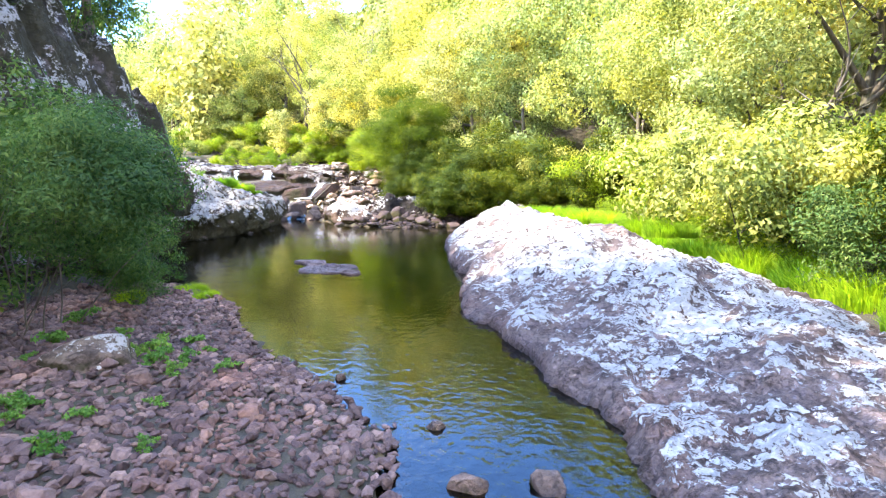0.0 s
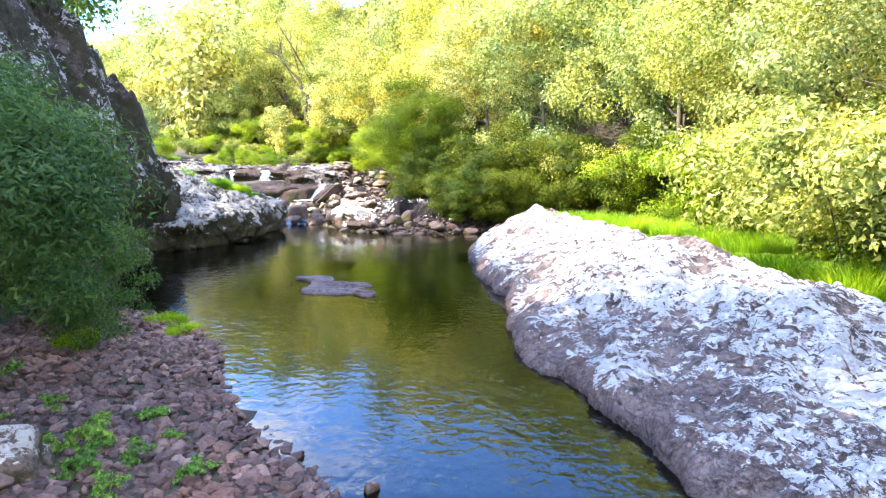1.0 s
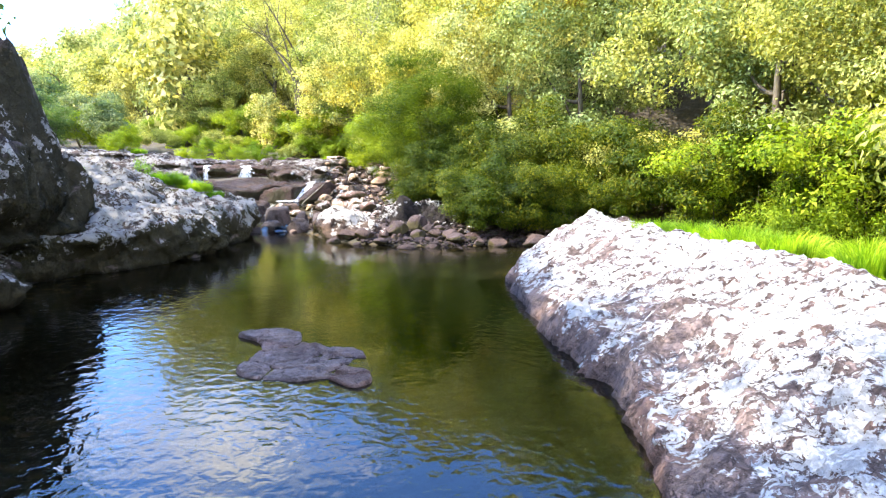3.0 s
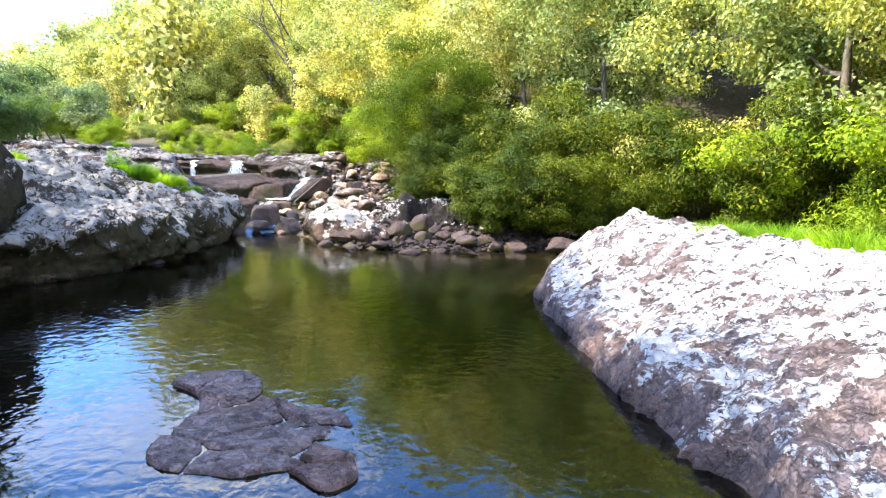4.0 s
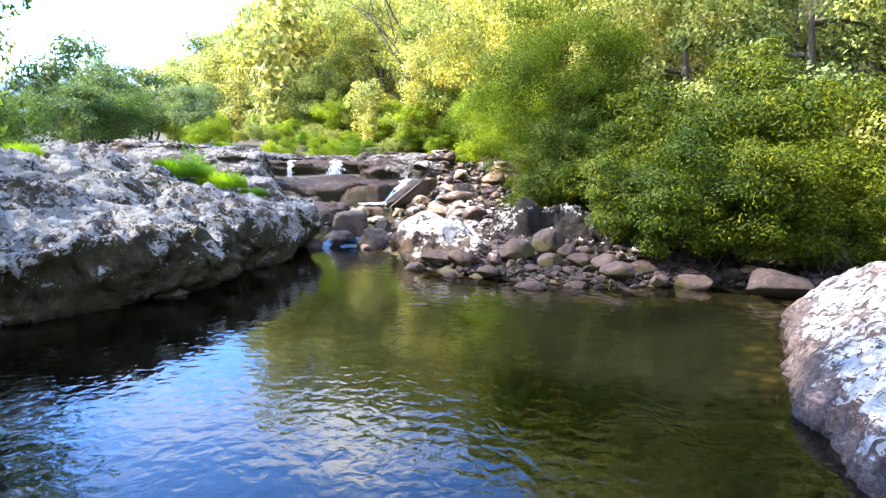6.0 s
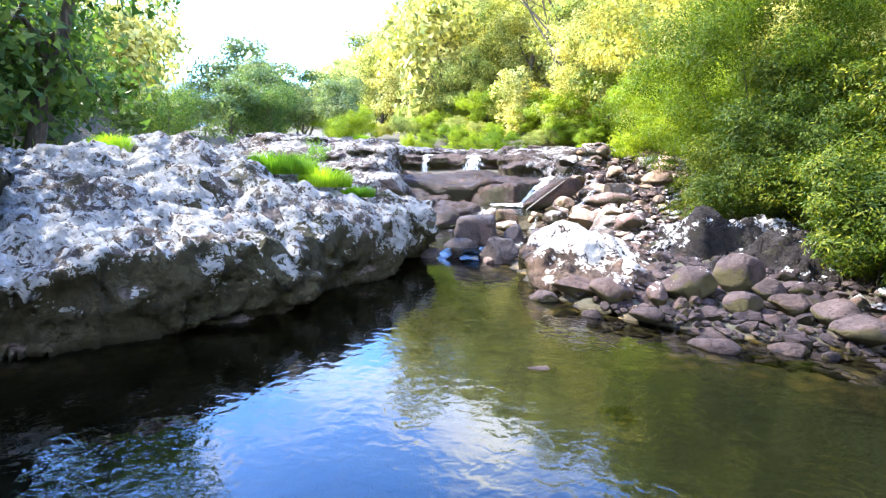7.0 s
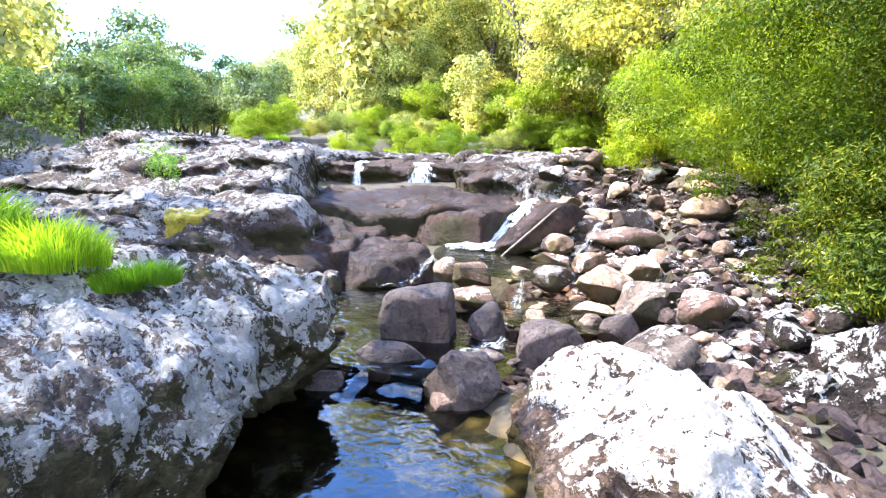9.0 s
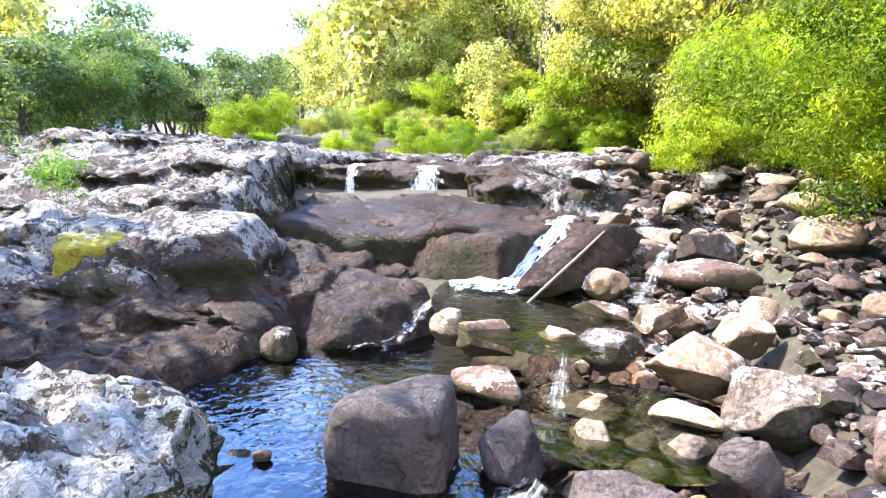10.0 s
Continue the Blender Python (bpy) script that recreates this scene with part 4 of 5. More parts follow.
def plant(name, seed, high, wide, clumps, per, leaf, slim, mat, label, category, group, start=0.18, clump=0.16, stems=1, lean=0.0, droop=0.2, bark=None, plain=True):
    """A tree or bush: tapered stems with limbs, and a crown of leaf clumps with gaps between them."""
    rng = np.random.default_rng(seed)
    if plain:
        per, leaf = 2 * per, 0.76 * leaf
    root = tagged(new(name), label, category, group)
    centre = np.array([lean * high, 0, high * (0.5 + 0.5 * start)])
    half = np.array([wide, wide, high * (1 - start) * 0.5])
    lobes = 8
    mid = rng.normal(size=(lobes, 3))
    mid *= (rng.uniform(0.45, 0.75, lobes) / np.linalg.norm(mid, axis=1))[:, None]
    grow = rng.uniform(0.32, 0.62, lobes)
    d = rng.normal(size=(clumps, 3))
    d /= np.linalg.norm(d, axis=1, keepdims=True)
    lobe = rng.integers(lobes, size=clumps)
    c = centre + (mid[lobe] + d * (grow[lobe] * rng.uniform(0.3, 1, clumps) ** 0.4)[:, None]) * half
    c[:, 2] = np.maximum(c[:, 2], high * start * 0.6)
    pieces = []
    for s in range(stems):
        foot = np.array([rng.normal() * 0.12 * wide * (stems > 1), rng.normal() * 0.12 * wide * (stems > 1), -0.4])
        head = centre + np.clip(rng.normal(size=3), -1.2, 1.2) * half * (0.25 if stems == 1 else 0.42)
        u = np.linspace(0, 1, 9)[:, None]
        line = foot + (head - foot) * u + np.sin(u * 5 + s + seed) * np.array([0.05, 0.04, 0]) * high * 0.5
        r = high * (0.022 if stems == 1 else 0.0045)
        pieces.append(tube(line, r * (1 - 0.75 * u[:, 0]), 6))
        for q in range(max(3, (9 if stems == 1 else 3))):
            at = rng.uniform(0.3, 0.95)
            a = foot + (head - foot) * at
            few = c[rng.integers(clumps, size=5)]
            b = few[np.argmin(np.linalg.norm(few - a, axis=1))]
            w = np.linspace(0, 1, 6)[:, None]
            pieces.append(tube(a + (b - a) * w + np.sin(w * 3.1) * np.array([0, 0, 0.06 * high * rng.uniform(-1, 1)]), r * 0.42 * (1 - 0.8 * w[:, 0]), 4))
    part("trunk" if stems == 1 else "stem", mesh_of("trunk", *joined(pieces), bark or BARK), root)
    size = clump * high * rng.uniform(0.65, 1.25, clumps)
    n = clumps * per
    which = np.repeat(np.arange(clumps), per)
    off = rng.normal(size=(n, 3))
    off *= (rng.uniform(0.2, 1, n) ** 0.5 / np.linalg.norm(off, axis=1))[:, None]
    off[:, 2] *= 0.62
    base = c[which] + off * size[which][:, None]
    outward = (base - centre) / half
    face = off / np.linalg.norm(off, axis=1, keepdims=True) * 0.9 + outward * 0.35 + np.array([0, 0, 0.5]) + rng.normal(size=(n, 3)) * 0.38
    face /= np.linalg.norm(face, axis=1, keepdims=True)
    way = rng.normal(size=(n, 3)) + off * 0.3 - np.array([0, 0, droop])
    way -= face * np.sum(way * face, axis=1, keepdims=True) * 0.8
    up = face
    ln = leaf * rng.uniform(0.6, 1.35, n)
    part("crown" if stems == 1 else "foliage", mesh_of("crown", *leaf_cloud(base, way, up, ln, ln * slim, rng, plain), mat, flat=True), root)
    return root


def tuft(seed, blades, tall, spread, mat, label, flat=1.0):
    """A clump of arching grass blades."""
    rng = np.random.default_rng(seed)
    ang, r = rng.uniform(0, 2 * np.pi, blades), spread * np.sqrt(rng.uniform(0, 1, blades))
    foot = np.stack([r * np.cos(ang), r * np.sin(ang) * flat, np.full(blades, -0.04)], 1)
    lean = np.stack([np.cos(ang), np.sin(ang), np.zeros(blades)], 1) * rng.uniform(0.1, 0.7, blades)[:, None] + rng.normal(size=(blades, 3)) * [0.25, 0.25, 0]
    ln = (tall * rng.uniform(0.5, 1.15, blades) * (1 - 0.45 * (r / spread) ** 2))[:, None]
    mid = foot + np.array([0, 0, 0.62]) * ln + lean * ln * 0.22
    tip = foot + np.array([0, 0, 0.92]) * ln + lean * ln * 0.75
    wd = np.stack([-np.sin(ang + 1), np.cos(ang + 1), np.zeros(blades)], 1) * (0.004 + 0.005 * rng.uniform(size=blades))[:, None]
    v = np.stack([foot - wd, foot + wd, mid + wd * 0.8, mid - wd * 0.8, tip], 1).reshape(-1, 3)
    k = np.arange(blades)[:, None] * 5
    faces = np.concatenate([k + [0, 1, 2], k + [0, 2, 3], k + [3, 2, 4]])
    ob = new("grass_tuft", mesh_of("grass_tuft", v, faces, mat, flat=True))
    return tagged(ob, label, "grass", "grass on the rocks")


def stand(ob, x, y, turn=0.0, size=1.0, z=None):
    ob.matrix_world = pose(x, y, surface_at(x, y) if z is None else z, 0, 0, turn) @ Matrix.Scale(size, 4)
    return ob


def more(ob, x, y, turn=0.0, size=1.0, z=None):
    m = pose(x, y, surface_at(x, y) if z is None else z, 0, 0, turn)
    made = copy_thing(ob, m)
    made.scale = (size, size, size)
    return made


# the wooded valley sides
FOREST = "leafy green rainforest tree on the sunny slope"
kinds = [plant("tree", 1, 8.5, 2.7, 115, 115, 0.125, 0.38, TREE_LEAF, FOREST, "tree", "forest trees", 0.04, 0.085),
         plant("tree", 2, 9.5, 2.4, 115, 115, 0.125, 0.38, TREE_LEAF, FOREST, "tree", "forest trees", 0.05, 0.078, lean=0.05),
         plant("tree", 3, 7.5, 3.0, 115, 115, 0.125, 0.38, TREE_LEAF, FOREST, "tree", "forest trees", 0.03, 0.095),
         plant("tree", 4, 8.0, 2.6, 115, 115, 0.12, 0.38, PALE_LEAF, "pale grey-green leafy tree on the sunny slope", "tree", "forest trees", 0.04, 0.088)]
middle = [plant("tree", 8, 8.5, 2.8, 64, 56, 0.27, 0.38, TREE_LEAF, FOREST, "tree", "forest trees", 0.06, 0.12),
          plant("tree", 9, 9.0, 2.6, 64, 56, 0.27, 0.38, PALE_LEAF, "pale leafy tree on the slope", "tree", "forest trees", 0.06, 0.12)]
back = [plant("tree", 5, 10.0, 3.1, 50, 36, 0.45, 0.42, TREE_LEAF, FOREST, "tree", "forest trees", 0.06, 0.14),
        plant("tree", 6, 11.0, 2.8, 50, 36, 0.45, 0.42, PALE_LEAF, "tall pale leafy tree high on the slope", "tree", "forest trees", 0.08, 0.13)]
used = set()


def forest(first, last, rows, gap, choice, seed, grown=1.0):
    """Trees in loose rows outside the stretch of the valley's edge between two of its corners."""
    rng = np.random.default_rng(seed)
    for a, b in zip(VALLEY[first:last], VALLEY[first + 1:last + 1]):
        e = b - a
        length = np.linalg.norm(e)
        n = np.array([e[1], -e[0]]) / length
        for off in rows:
            for u in np.arange(rng.uniform(0, gap), length, gap):
                p = a + e * (u / length) + n * (off + rng.uniform(-1.2, 1.2)) + rng.uniform(-0.6, 0.6, 2)
                ob = choice[rng.integers(len(choice))]
                z = ground_at(*p) - 0.15
                turn, size = rng.uniform(0, 360), rng.uniform(0.8, 1.2) * grown
                if ob.name in used:
                    more(ob, p[0], p[1], turn, size, z)
                else:
                    used.add(ob.name)
                    stand(ob, p[0], p[1], turn, size, z)


forest(2, 8, (1.0,), 2.8, [kinds[0], kinds[3], kinds[1], kinds[2]], 1)
forest(8, 9, (1.0,), 4.0, middle, 9)
forest(2, 5, (4.5,), 3.4, middle, 10)
forest(5, 9, (4.5,), 3.6, middle, 11)
forest(2, 10, (9.0, 14.0), 5.4, back, 2)
forest(13, 15, (1.0, 5.0), 6.0, back, 3, 0.8)
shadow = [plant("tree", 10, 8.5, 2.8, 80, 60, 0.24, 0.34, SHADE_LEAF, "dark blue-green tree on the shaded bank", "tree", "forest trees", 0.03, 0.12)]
hazed_tree = plant("tree", 12, 10.0, 3.1, 50, 40, 0.42, 0.4, HAZE_LEAF, "hazy grey-green tree on the far bank", "tree", "forest trees", 0.03, 0.14)
stand(hazed_tree, -24.5, 33.0, 0, 0.55)
tower = plant("tree", 13, 16.5, 3.3, 130, 70, 0.3, 0.36, SHADE_LEAF, "tall dark tree on the shaded bank", "tree", "forest trees", 0.04, 0.075)
stand(tower, -14.5, 5.5, 0, 1.0)
forest(15, 16, (3.0, 7.0), 3.6, shadow, 7, 0.85)
forest(16, 18, (2.0, 6.0), 4.0, shadow, 8, 1.3)
forest(18, 20, (6.5,), 4.0, middle, 5, 1.42)
forest(0, 2, (3.0,), 7.0, back, 6)
thicket = [plant("bush", 51, 3.0, 1.9, 80, 110, 0.105, 0.3, TREE_LEAF, "leafy undergrowth at the foot of the forest", "bush", "forest undergrowth", 0.02, 0.14, stems=4),
           plant("bush", 52, 2.4, 1.7, 70, 110, 0.1, 0.3, YELLOW_LEAF, "yellow-green undergrowth at the foot of the forest", "bush", "forest undergrowth", 0.02, 0.15, stems=4)]
forest(4, 8, (0.0,), 2.0, thicket, 22)
forest(13, 15, (0.0,), 4.0, thicket, 23)
forest(2, 5, (-0.3,), 2.6, thicket, 25, 1.15)

# bushes along the right bank
THICK = "dense feathery green bush overhanging the stream bank"
bushes = [plant("bush", 21, 3.2, 1.75, 110, 175, 0.12, 0.17, SHADED_BUSH_LEAF, THICK, "bush", "bank bushes", 0.04, 0.14, stems=7),
          plant("bush", 22, 3.0, 1.9, 110, 175, 0.12, 0.17, SHADED_BUSH_LEAF, THICK, "bush", "bank bushes", 0.03, 0.15, stems=7),
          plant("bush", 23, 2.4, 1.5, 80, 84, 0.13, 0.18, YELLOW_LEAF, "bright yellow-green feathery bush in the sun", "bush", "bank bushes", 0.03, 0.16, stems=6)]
fine = plant("bush", 24, 3.0, 1.7, 120, 250, 0.085, 0.15, SHADED_BUSH_LEAF, THICK, "bush", "bank bushes", 0.03, 0.14, stems=8, plain=False)
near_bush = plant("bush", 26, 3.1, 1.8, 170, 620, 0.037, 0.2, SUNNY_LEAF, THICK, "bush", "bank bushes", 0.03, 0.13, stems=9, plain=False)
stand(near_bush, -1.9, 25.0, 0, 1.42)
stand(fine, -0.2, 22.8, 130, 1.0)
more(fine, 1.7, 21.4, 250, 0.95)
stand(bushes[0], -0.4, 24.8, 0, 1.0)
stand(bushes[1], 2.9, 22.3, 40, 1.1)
soft = plant("bush", 25, 2.4, 1.5, 105, 190, 0.11, 0.11, YELLOW_LEAF, "bright yellow-green feathery bush in the sun", "bush", "bank bushes", 0.03, 0.15, stems=6)
stand(soft, -2.9, 27.6, 0, 1.15)
more(soft, -3.3, 29.4, 90, 0.9)
stand(bushes[2], 6.6, 13.4, 0, 0.8)
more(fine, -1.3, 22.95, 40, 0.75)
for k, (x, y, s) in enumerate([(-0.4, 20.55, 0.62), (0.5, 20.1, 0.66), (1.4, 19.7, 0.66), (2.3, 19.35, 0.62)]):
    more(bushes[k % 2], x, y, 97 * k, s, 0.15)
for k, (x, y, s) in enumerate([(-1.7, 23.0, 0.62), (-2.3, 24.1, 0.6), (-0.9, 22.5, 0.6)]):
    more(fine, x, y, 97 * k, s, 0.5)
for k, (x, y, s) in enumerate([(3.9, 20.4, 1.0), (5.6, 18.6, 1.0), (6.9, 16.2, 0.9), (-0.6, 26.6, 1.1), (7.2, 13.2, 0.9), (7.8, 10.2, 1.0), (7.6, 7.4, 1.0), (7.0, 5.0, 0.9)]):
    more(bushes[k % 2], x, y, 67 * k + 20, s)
for k, (x, y, s) in enumerate([(-4.3, 31.0, 0.9), (5.6, 15.6, 0.75), (6.6, 11.6, 0.8)]):
    more(bushes[2], x, y, 50 * k, s)

# the shaded left bank
DARK = "dark green bush in the shade under the cliff"
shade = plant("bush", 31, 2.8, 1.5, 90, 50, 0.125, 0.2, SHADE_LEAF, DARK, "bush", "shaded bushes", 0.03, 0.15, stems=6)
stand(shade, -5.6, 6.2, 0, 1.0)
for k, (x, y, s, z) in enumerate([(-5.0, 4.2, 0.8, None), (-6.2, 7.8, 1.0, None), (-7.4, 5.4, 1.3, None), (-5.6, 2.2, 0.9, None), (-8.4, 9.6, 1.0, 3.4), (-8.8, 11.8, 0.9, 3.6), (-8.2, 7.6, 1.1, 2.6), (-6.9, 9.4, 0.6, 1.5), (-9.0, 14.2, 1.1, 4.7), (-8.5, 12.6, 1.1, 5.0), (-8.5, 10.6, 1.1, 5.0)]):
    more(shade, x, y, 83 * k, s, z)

spray = plant("bush", 33, 2.5, 1.25, 130, 110, 0.075, 0.15, SHADE_LEAF, "dark feathery bush leaning over the cobbles", "bush", "shaded bushes", 0.32, 0.12, stems=6, lean=0.32)
stand(spray, -4.5, 5.3, 8, 1.0)
more(spray, -4.9, 3.6, -20, 0.85)

# grass
tall = tuft(41, 1500, 0.45, 0.6, GRASS, "tuft of long bright green grass on the rock", 0.6)
stand(tall, -7.7, 18.9, 60, 0.85, ledge_at(-7.7, 18.9))
for k, (x, y, s, z) in enumerate([(-7.25, 19.3, 0.75, ledge_at(-7.25, 19.3)), (-6.85, 19.6, 0.45, ledge_at(-6.85, 19.6)), (-8.9, 17.2, 0.6, ledge_at(-8.9, 17.2)), (-9.4, 17.4, 0.5, ledge_at(-9.4, 17.4)), (3.3, 16.8, 1.49, None), (3.7, 15.6, 1.62, None), (4.0, 14.4, 1.76, None), (4.4, 13.2, 1.76, None), (4.9, 12.0, 1.76, None), (5.3, 10.8, 1.62, None), (5.7, 9.6, 1.62, None),
                                 (6.0, 8.4, 1.62, None), (6.1, 7.2, 1.62, None), (6.1, 6.0, 1.49, None), (6.0, 4.8, 1.35, None), (4.3, 16.2, 1.62, None), (4.7, 14.6, 1.62, None), (5.3, 13.0, 1.62, None),
                                 (5.9, 11.4, 1.62, None), (6.4, 9.8, 1.62, None), (2.6, 18.2, 0.94, None), (3.4, 17.8, 1.22, None)]):
    more(tall, x, y, 71 * k, s, z)
for k, (x, y, s) in enumerate([(6.7, 9.6, 0.75), (6.3, 7.6, 0.7), (6.0, 5.6, 0.6), (6.6, 3.6, 0.8)]):
    more(shade, x, y, 47 * k, s)
for k, (x, y, s) in enumerate([(2.4, 14.4, 0.8), (2.7, 13.7, 0.9), (3.0, 13.0, 1.0), (3.2, 12.3, 1.0), (3.6, 11.5, 1.0), (3.9, 10.7, 0.9), (4.3, 10.0, 0.9)]):
    more(tall, x, y, 59 * k, 0.95 * s, 0.84)
more(shadow[0], -15.5, 19.8, 40, 1.35)
for k, (x, y, s) in enumerate([(-16.4, 27.4, 0.7), (-15.2, 22.4, 0.8), (-17.0, 24.6, 0.9), (-17.5, 27.5, 0.9), (-19.5, 30.0, 1.0)]):
    more(shade, x, y, 61 * k, s)
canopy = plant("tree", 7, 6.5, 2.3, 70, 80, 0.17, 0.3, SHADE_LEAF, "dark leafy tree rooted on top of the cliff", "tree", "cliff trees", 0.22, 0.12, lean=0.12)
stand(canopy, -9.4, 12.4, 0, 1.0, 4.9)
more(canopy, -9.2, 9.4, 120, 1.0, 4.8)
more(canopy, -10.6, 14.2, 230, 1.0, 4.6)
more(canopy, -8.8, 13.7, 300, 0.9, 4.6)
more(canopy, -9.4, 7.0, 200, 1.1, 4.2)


# ---- stones of the cascade ----
boulder(-6.43, 23.85, 0.38, 0.36, 0.36, 0, TAN_STONE, 2, TAN, 0, 0.32)
boulder(-6.0, 23.7, 0.56, 0.45, 0.4, 20, TAN_STONE, 6, TAN, 0, 0.32)
boulder(-5.7, 23.05, 0.76, 0.42, 0.34, -12, BOULDER, 9, FLAT, 0, 0.2)
boulder(-5.44, 23.8, 0.34, 0.3, 0.28, 0, TAN_STONE, 10, TAN, 0, 0.4)
boulder(-5.02, 23.8, 0.54, 0.42, 0.34, 10, PALE, 11, TAN, 0, 0.38)
boulder(-4.4, 23.65, 0.66, 0.56, 0.46, -10, TAN_STONE, 12, TAN, 0, 0.36)
boulder(-3.72, 23.35, 1.0, 0.62, 0.6, 8, PALE, 7, WHITE, 4, 0.26)
boulder(-3.35, 23.8, 0.55, 0.5, 0.72, 30, PALE, 1, WHITE, 0, 0.3)
boulder(-4.42, 23.2, 0.5, 0.34, 0.24, 5, TAN_STONE, 13, TAN, 0, 0.24)
boulder(-4.95, 22.72, 0.28, 0.34, 0.36, 20, TAN_STONE, 4, TAN, 10, 0.12)
boulder(-4.4, 22.78, 0.34, 0.28, 0.28, 0, PALE, 5, TAN, 0, 0.16)
boulder(-4.12, 22.75, 0.46, 0.4, 0.5, 35, GREY_BLOCK, 8, BLOCK, 10, 0.06)
boulder(-5.2, 24.6, 0.64, 0.34, 0.3, -8, BOULDER, 0, FLAT, 0, 0.48)
boulder(-4.72, 24.5, 0.56, 0.32, 0.3, 14, BOULDER, 3, FLAT, 0, 0.5)
boulder(-4.3, 25.85, 1.3, 0.6, 0.5, 6, BOULDER, 9, "broad brown rock among smaller stones", 0, 0.58)
boulder(-5.3, 25.35, 0.5, 0.4, 0.36, 0, TAN_STONE, 11, TAN, 0, 0.56)
boulder(-7.83, 23.2, 0.42, 0.34, 0.42, 0, PALE, 2, WHITE, 0, 0.06)
boulder(-4.3, 26.7, 0.8, 0.5, 0.5, 20, PALE, 6, TAN, 0, 0.78)
boulder(-5.5, 27.2, 0.5, 0.4, 0.36, 0, BOULDER, 10, "rust-brown stone at the top of the rapids", 0, 1.05)
boulder(-4.05, 24.4, 0.48, 0.4, 0.46, 50, TAN_STONE, 13, TAN, 0, 0.46)
boulder(-3.68, 24.6, 0.34, 0.3, 0.34, 0, PALE, 12, TAN, 0, 0.56)
crag("boulder", (-10.05, 22.9, 0.8), (0.3, 0.28, 0.3), 20, 241, YELLOW_MOSS, "rock covered in bright yellow moss", 5, (0.1, -0.15), 0.04, 5.0, fine=4, group="stream boulders")
boulder(-6.4, 32.8, 0.9, 0.6, 0.5, 0, TAN_STONE, 4, TAN)
leaning = new("leaning_rock", mesh_of("leaning_rock", *stone_shape(4, 407, 14), WET_ROCK))
leaning.matrix_world = look((-5.62, 25.62, 0.82), (-5.2, 26.55, 1.28)) @ Matrix.Diagonal((0.36, 0.3, 0.92, 1))
tagged(leaning, "long dark rock leaning beside the fall", "boulder")
stick = new("driftwood_stick", mesh_of("driftwood_stick", *tube([(-5.98, 24.55, 0.5), (-5.78, 24.95, 0.74), (-5.6, 25.3, 0.95), (-5.4, 25.72, 1.2)], [0.013, 0.018, 0.017, 0.012], 7), GREYWOOD))
tagged(stick, "bare grey driftwood pole leaning on a rock", "driftwood")

# loose boulders of the bar and the rapids
rng = np.random.default_rng(5)


def scatter(count, x0, x1, y0, y1, small, large, keep, clear=0.85, stone=BOULDER):
    """Boulders laid at random where keep(x, y) holds, clear of those that lie there already."""
    laid = 0
    for _ in range(count * 30):
        x, y = rng.uniform(x0, x1), rng.uniform(y0, y1)
        size = small + (large - small) * rng.uniform() ** 1.7
        if not keep(x, y) or any((x - a) ** 2 + (y - b) ** 2 < (clear * (r + size / 2)) ** 2 for a, b, r in TAKEN):
            continue
        pale = rng.uniform() < (0.6 if stone is BOULDER else 0.08)
        boulder(x, y, size, size * rng.uniform(0.6, 0.95), size * rng.uniform(0.45, 0.75), rng.uniform(0, 360), (PALE if rng.uniform() < 0.4 else TAN_STONE) if pale else stone, int(rng.integers(14)), TAN if pale else FLAT, fine=3)
        laid += 1
        if laid == count:
            return


def bar_shore(x, y):
    s = float(inside_distance(np.array([x]), np.array([y]), POOL)[0][0])
    return -2.0 < s < 0.12 and not (-4.7 < x < -2.6 and 19.2 < y < 21.3)


def on_bank(x, y):
    return (inside_distance(x, y, POOL)[0] < 0.10) & (inside_distance(x, y, VALLEY)[0] > -0.3) & (x < 0.3)


TAKEN.append((-5.6, 25.6, 0.4))
scatter(60, -3.4, 2.2, 18.2, 20.6, 0.14, 0.5, bar_shore, 0.85, BAR_STONE)
scatter(18, -5.2, -3.3, 21.5, 28.5, 0.6, 0.9, lambda x, y: x > -5.0 - 0.1 * (y - 22))
scatter(70, -5.6, -3.0, 21.5, 28.5, 0.24, 0.55, lambda x, y: x > -5.2 - 0.1 * (y - 22))
# stones below the bushes, with the bush shadow in their colour
scatter(36, -3.3, -1.8, 21.6, 26.5, 0.22, 0.6, lambda x, y: True, 0.85, SHADED_ROCK)
scatter(60, -6.6, -2.6, 28.0, 33.5, 0.25, 0.9, lambda x, y: x > -6.5)
scatter(10, -7.0, -5.2, 20.9, 24.0, 0.12, 0.26, lambda x, y: True)

# larger stones on the cobble bank
scatter(18, -3.6, -0.6, 1.4, 4.6, 0.15, 0.26, lambda x, y: bool(on_bank(np.array([x]), np.array([y]))[0]), 0.9, COBBLE)

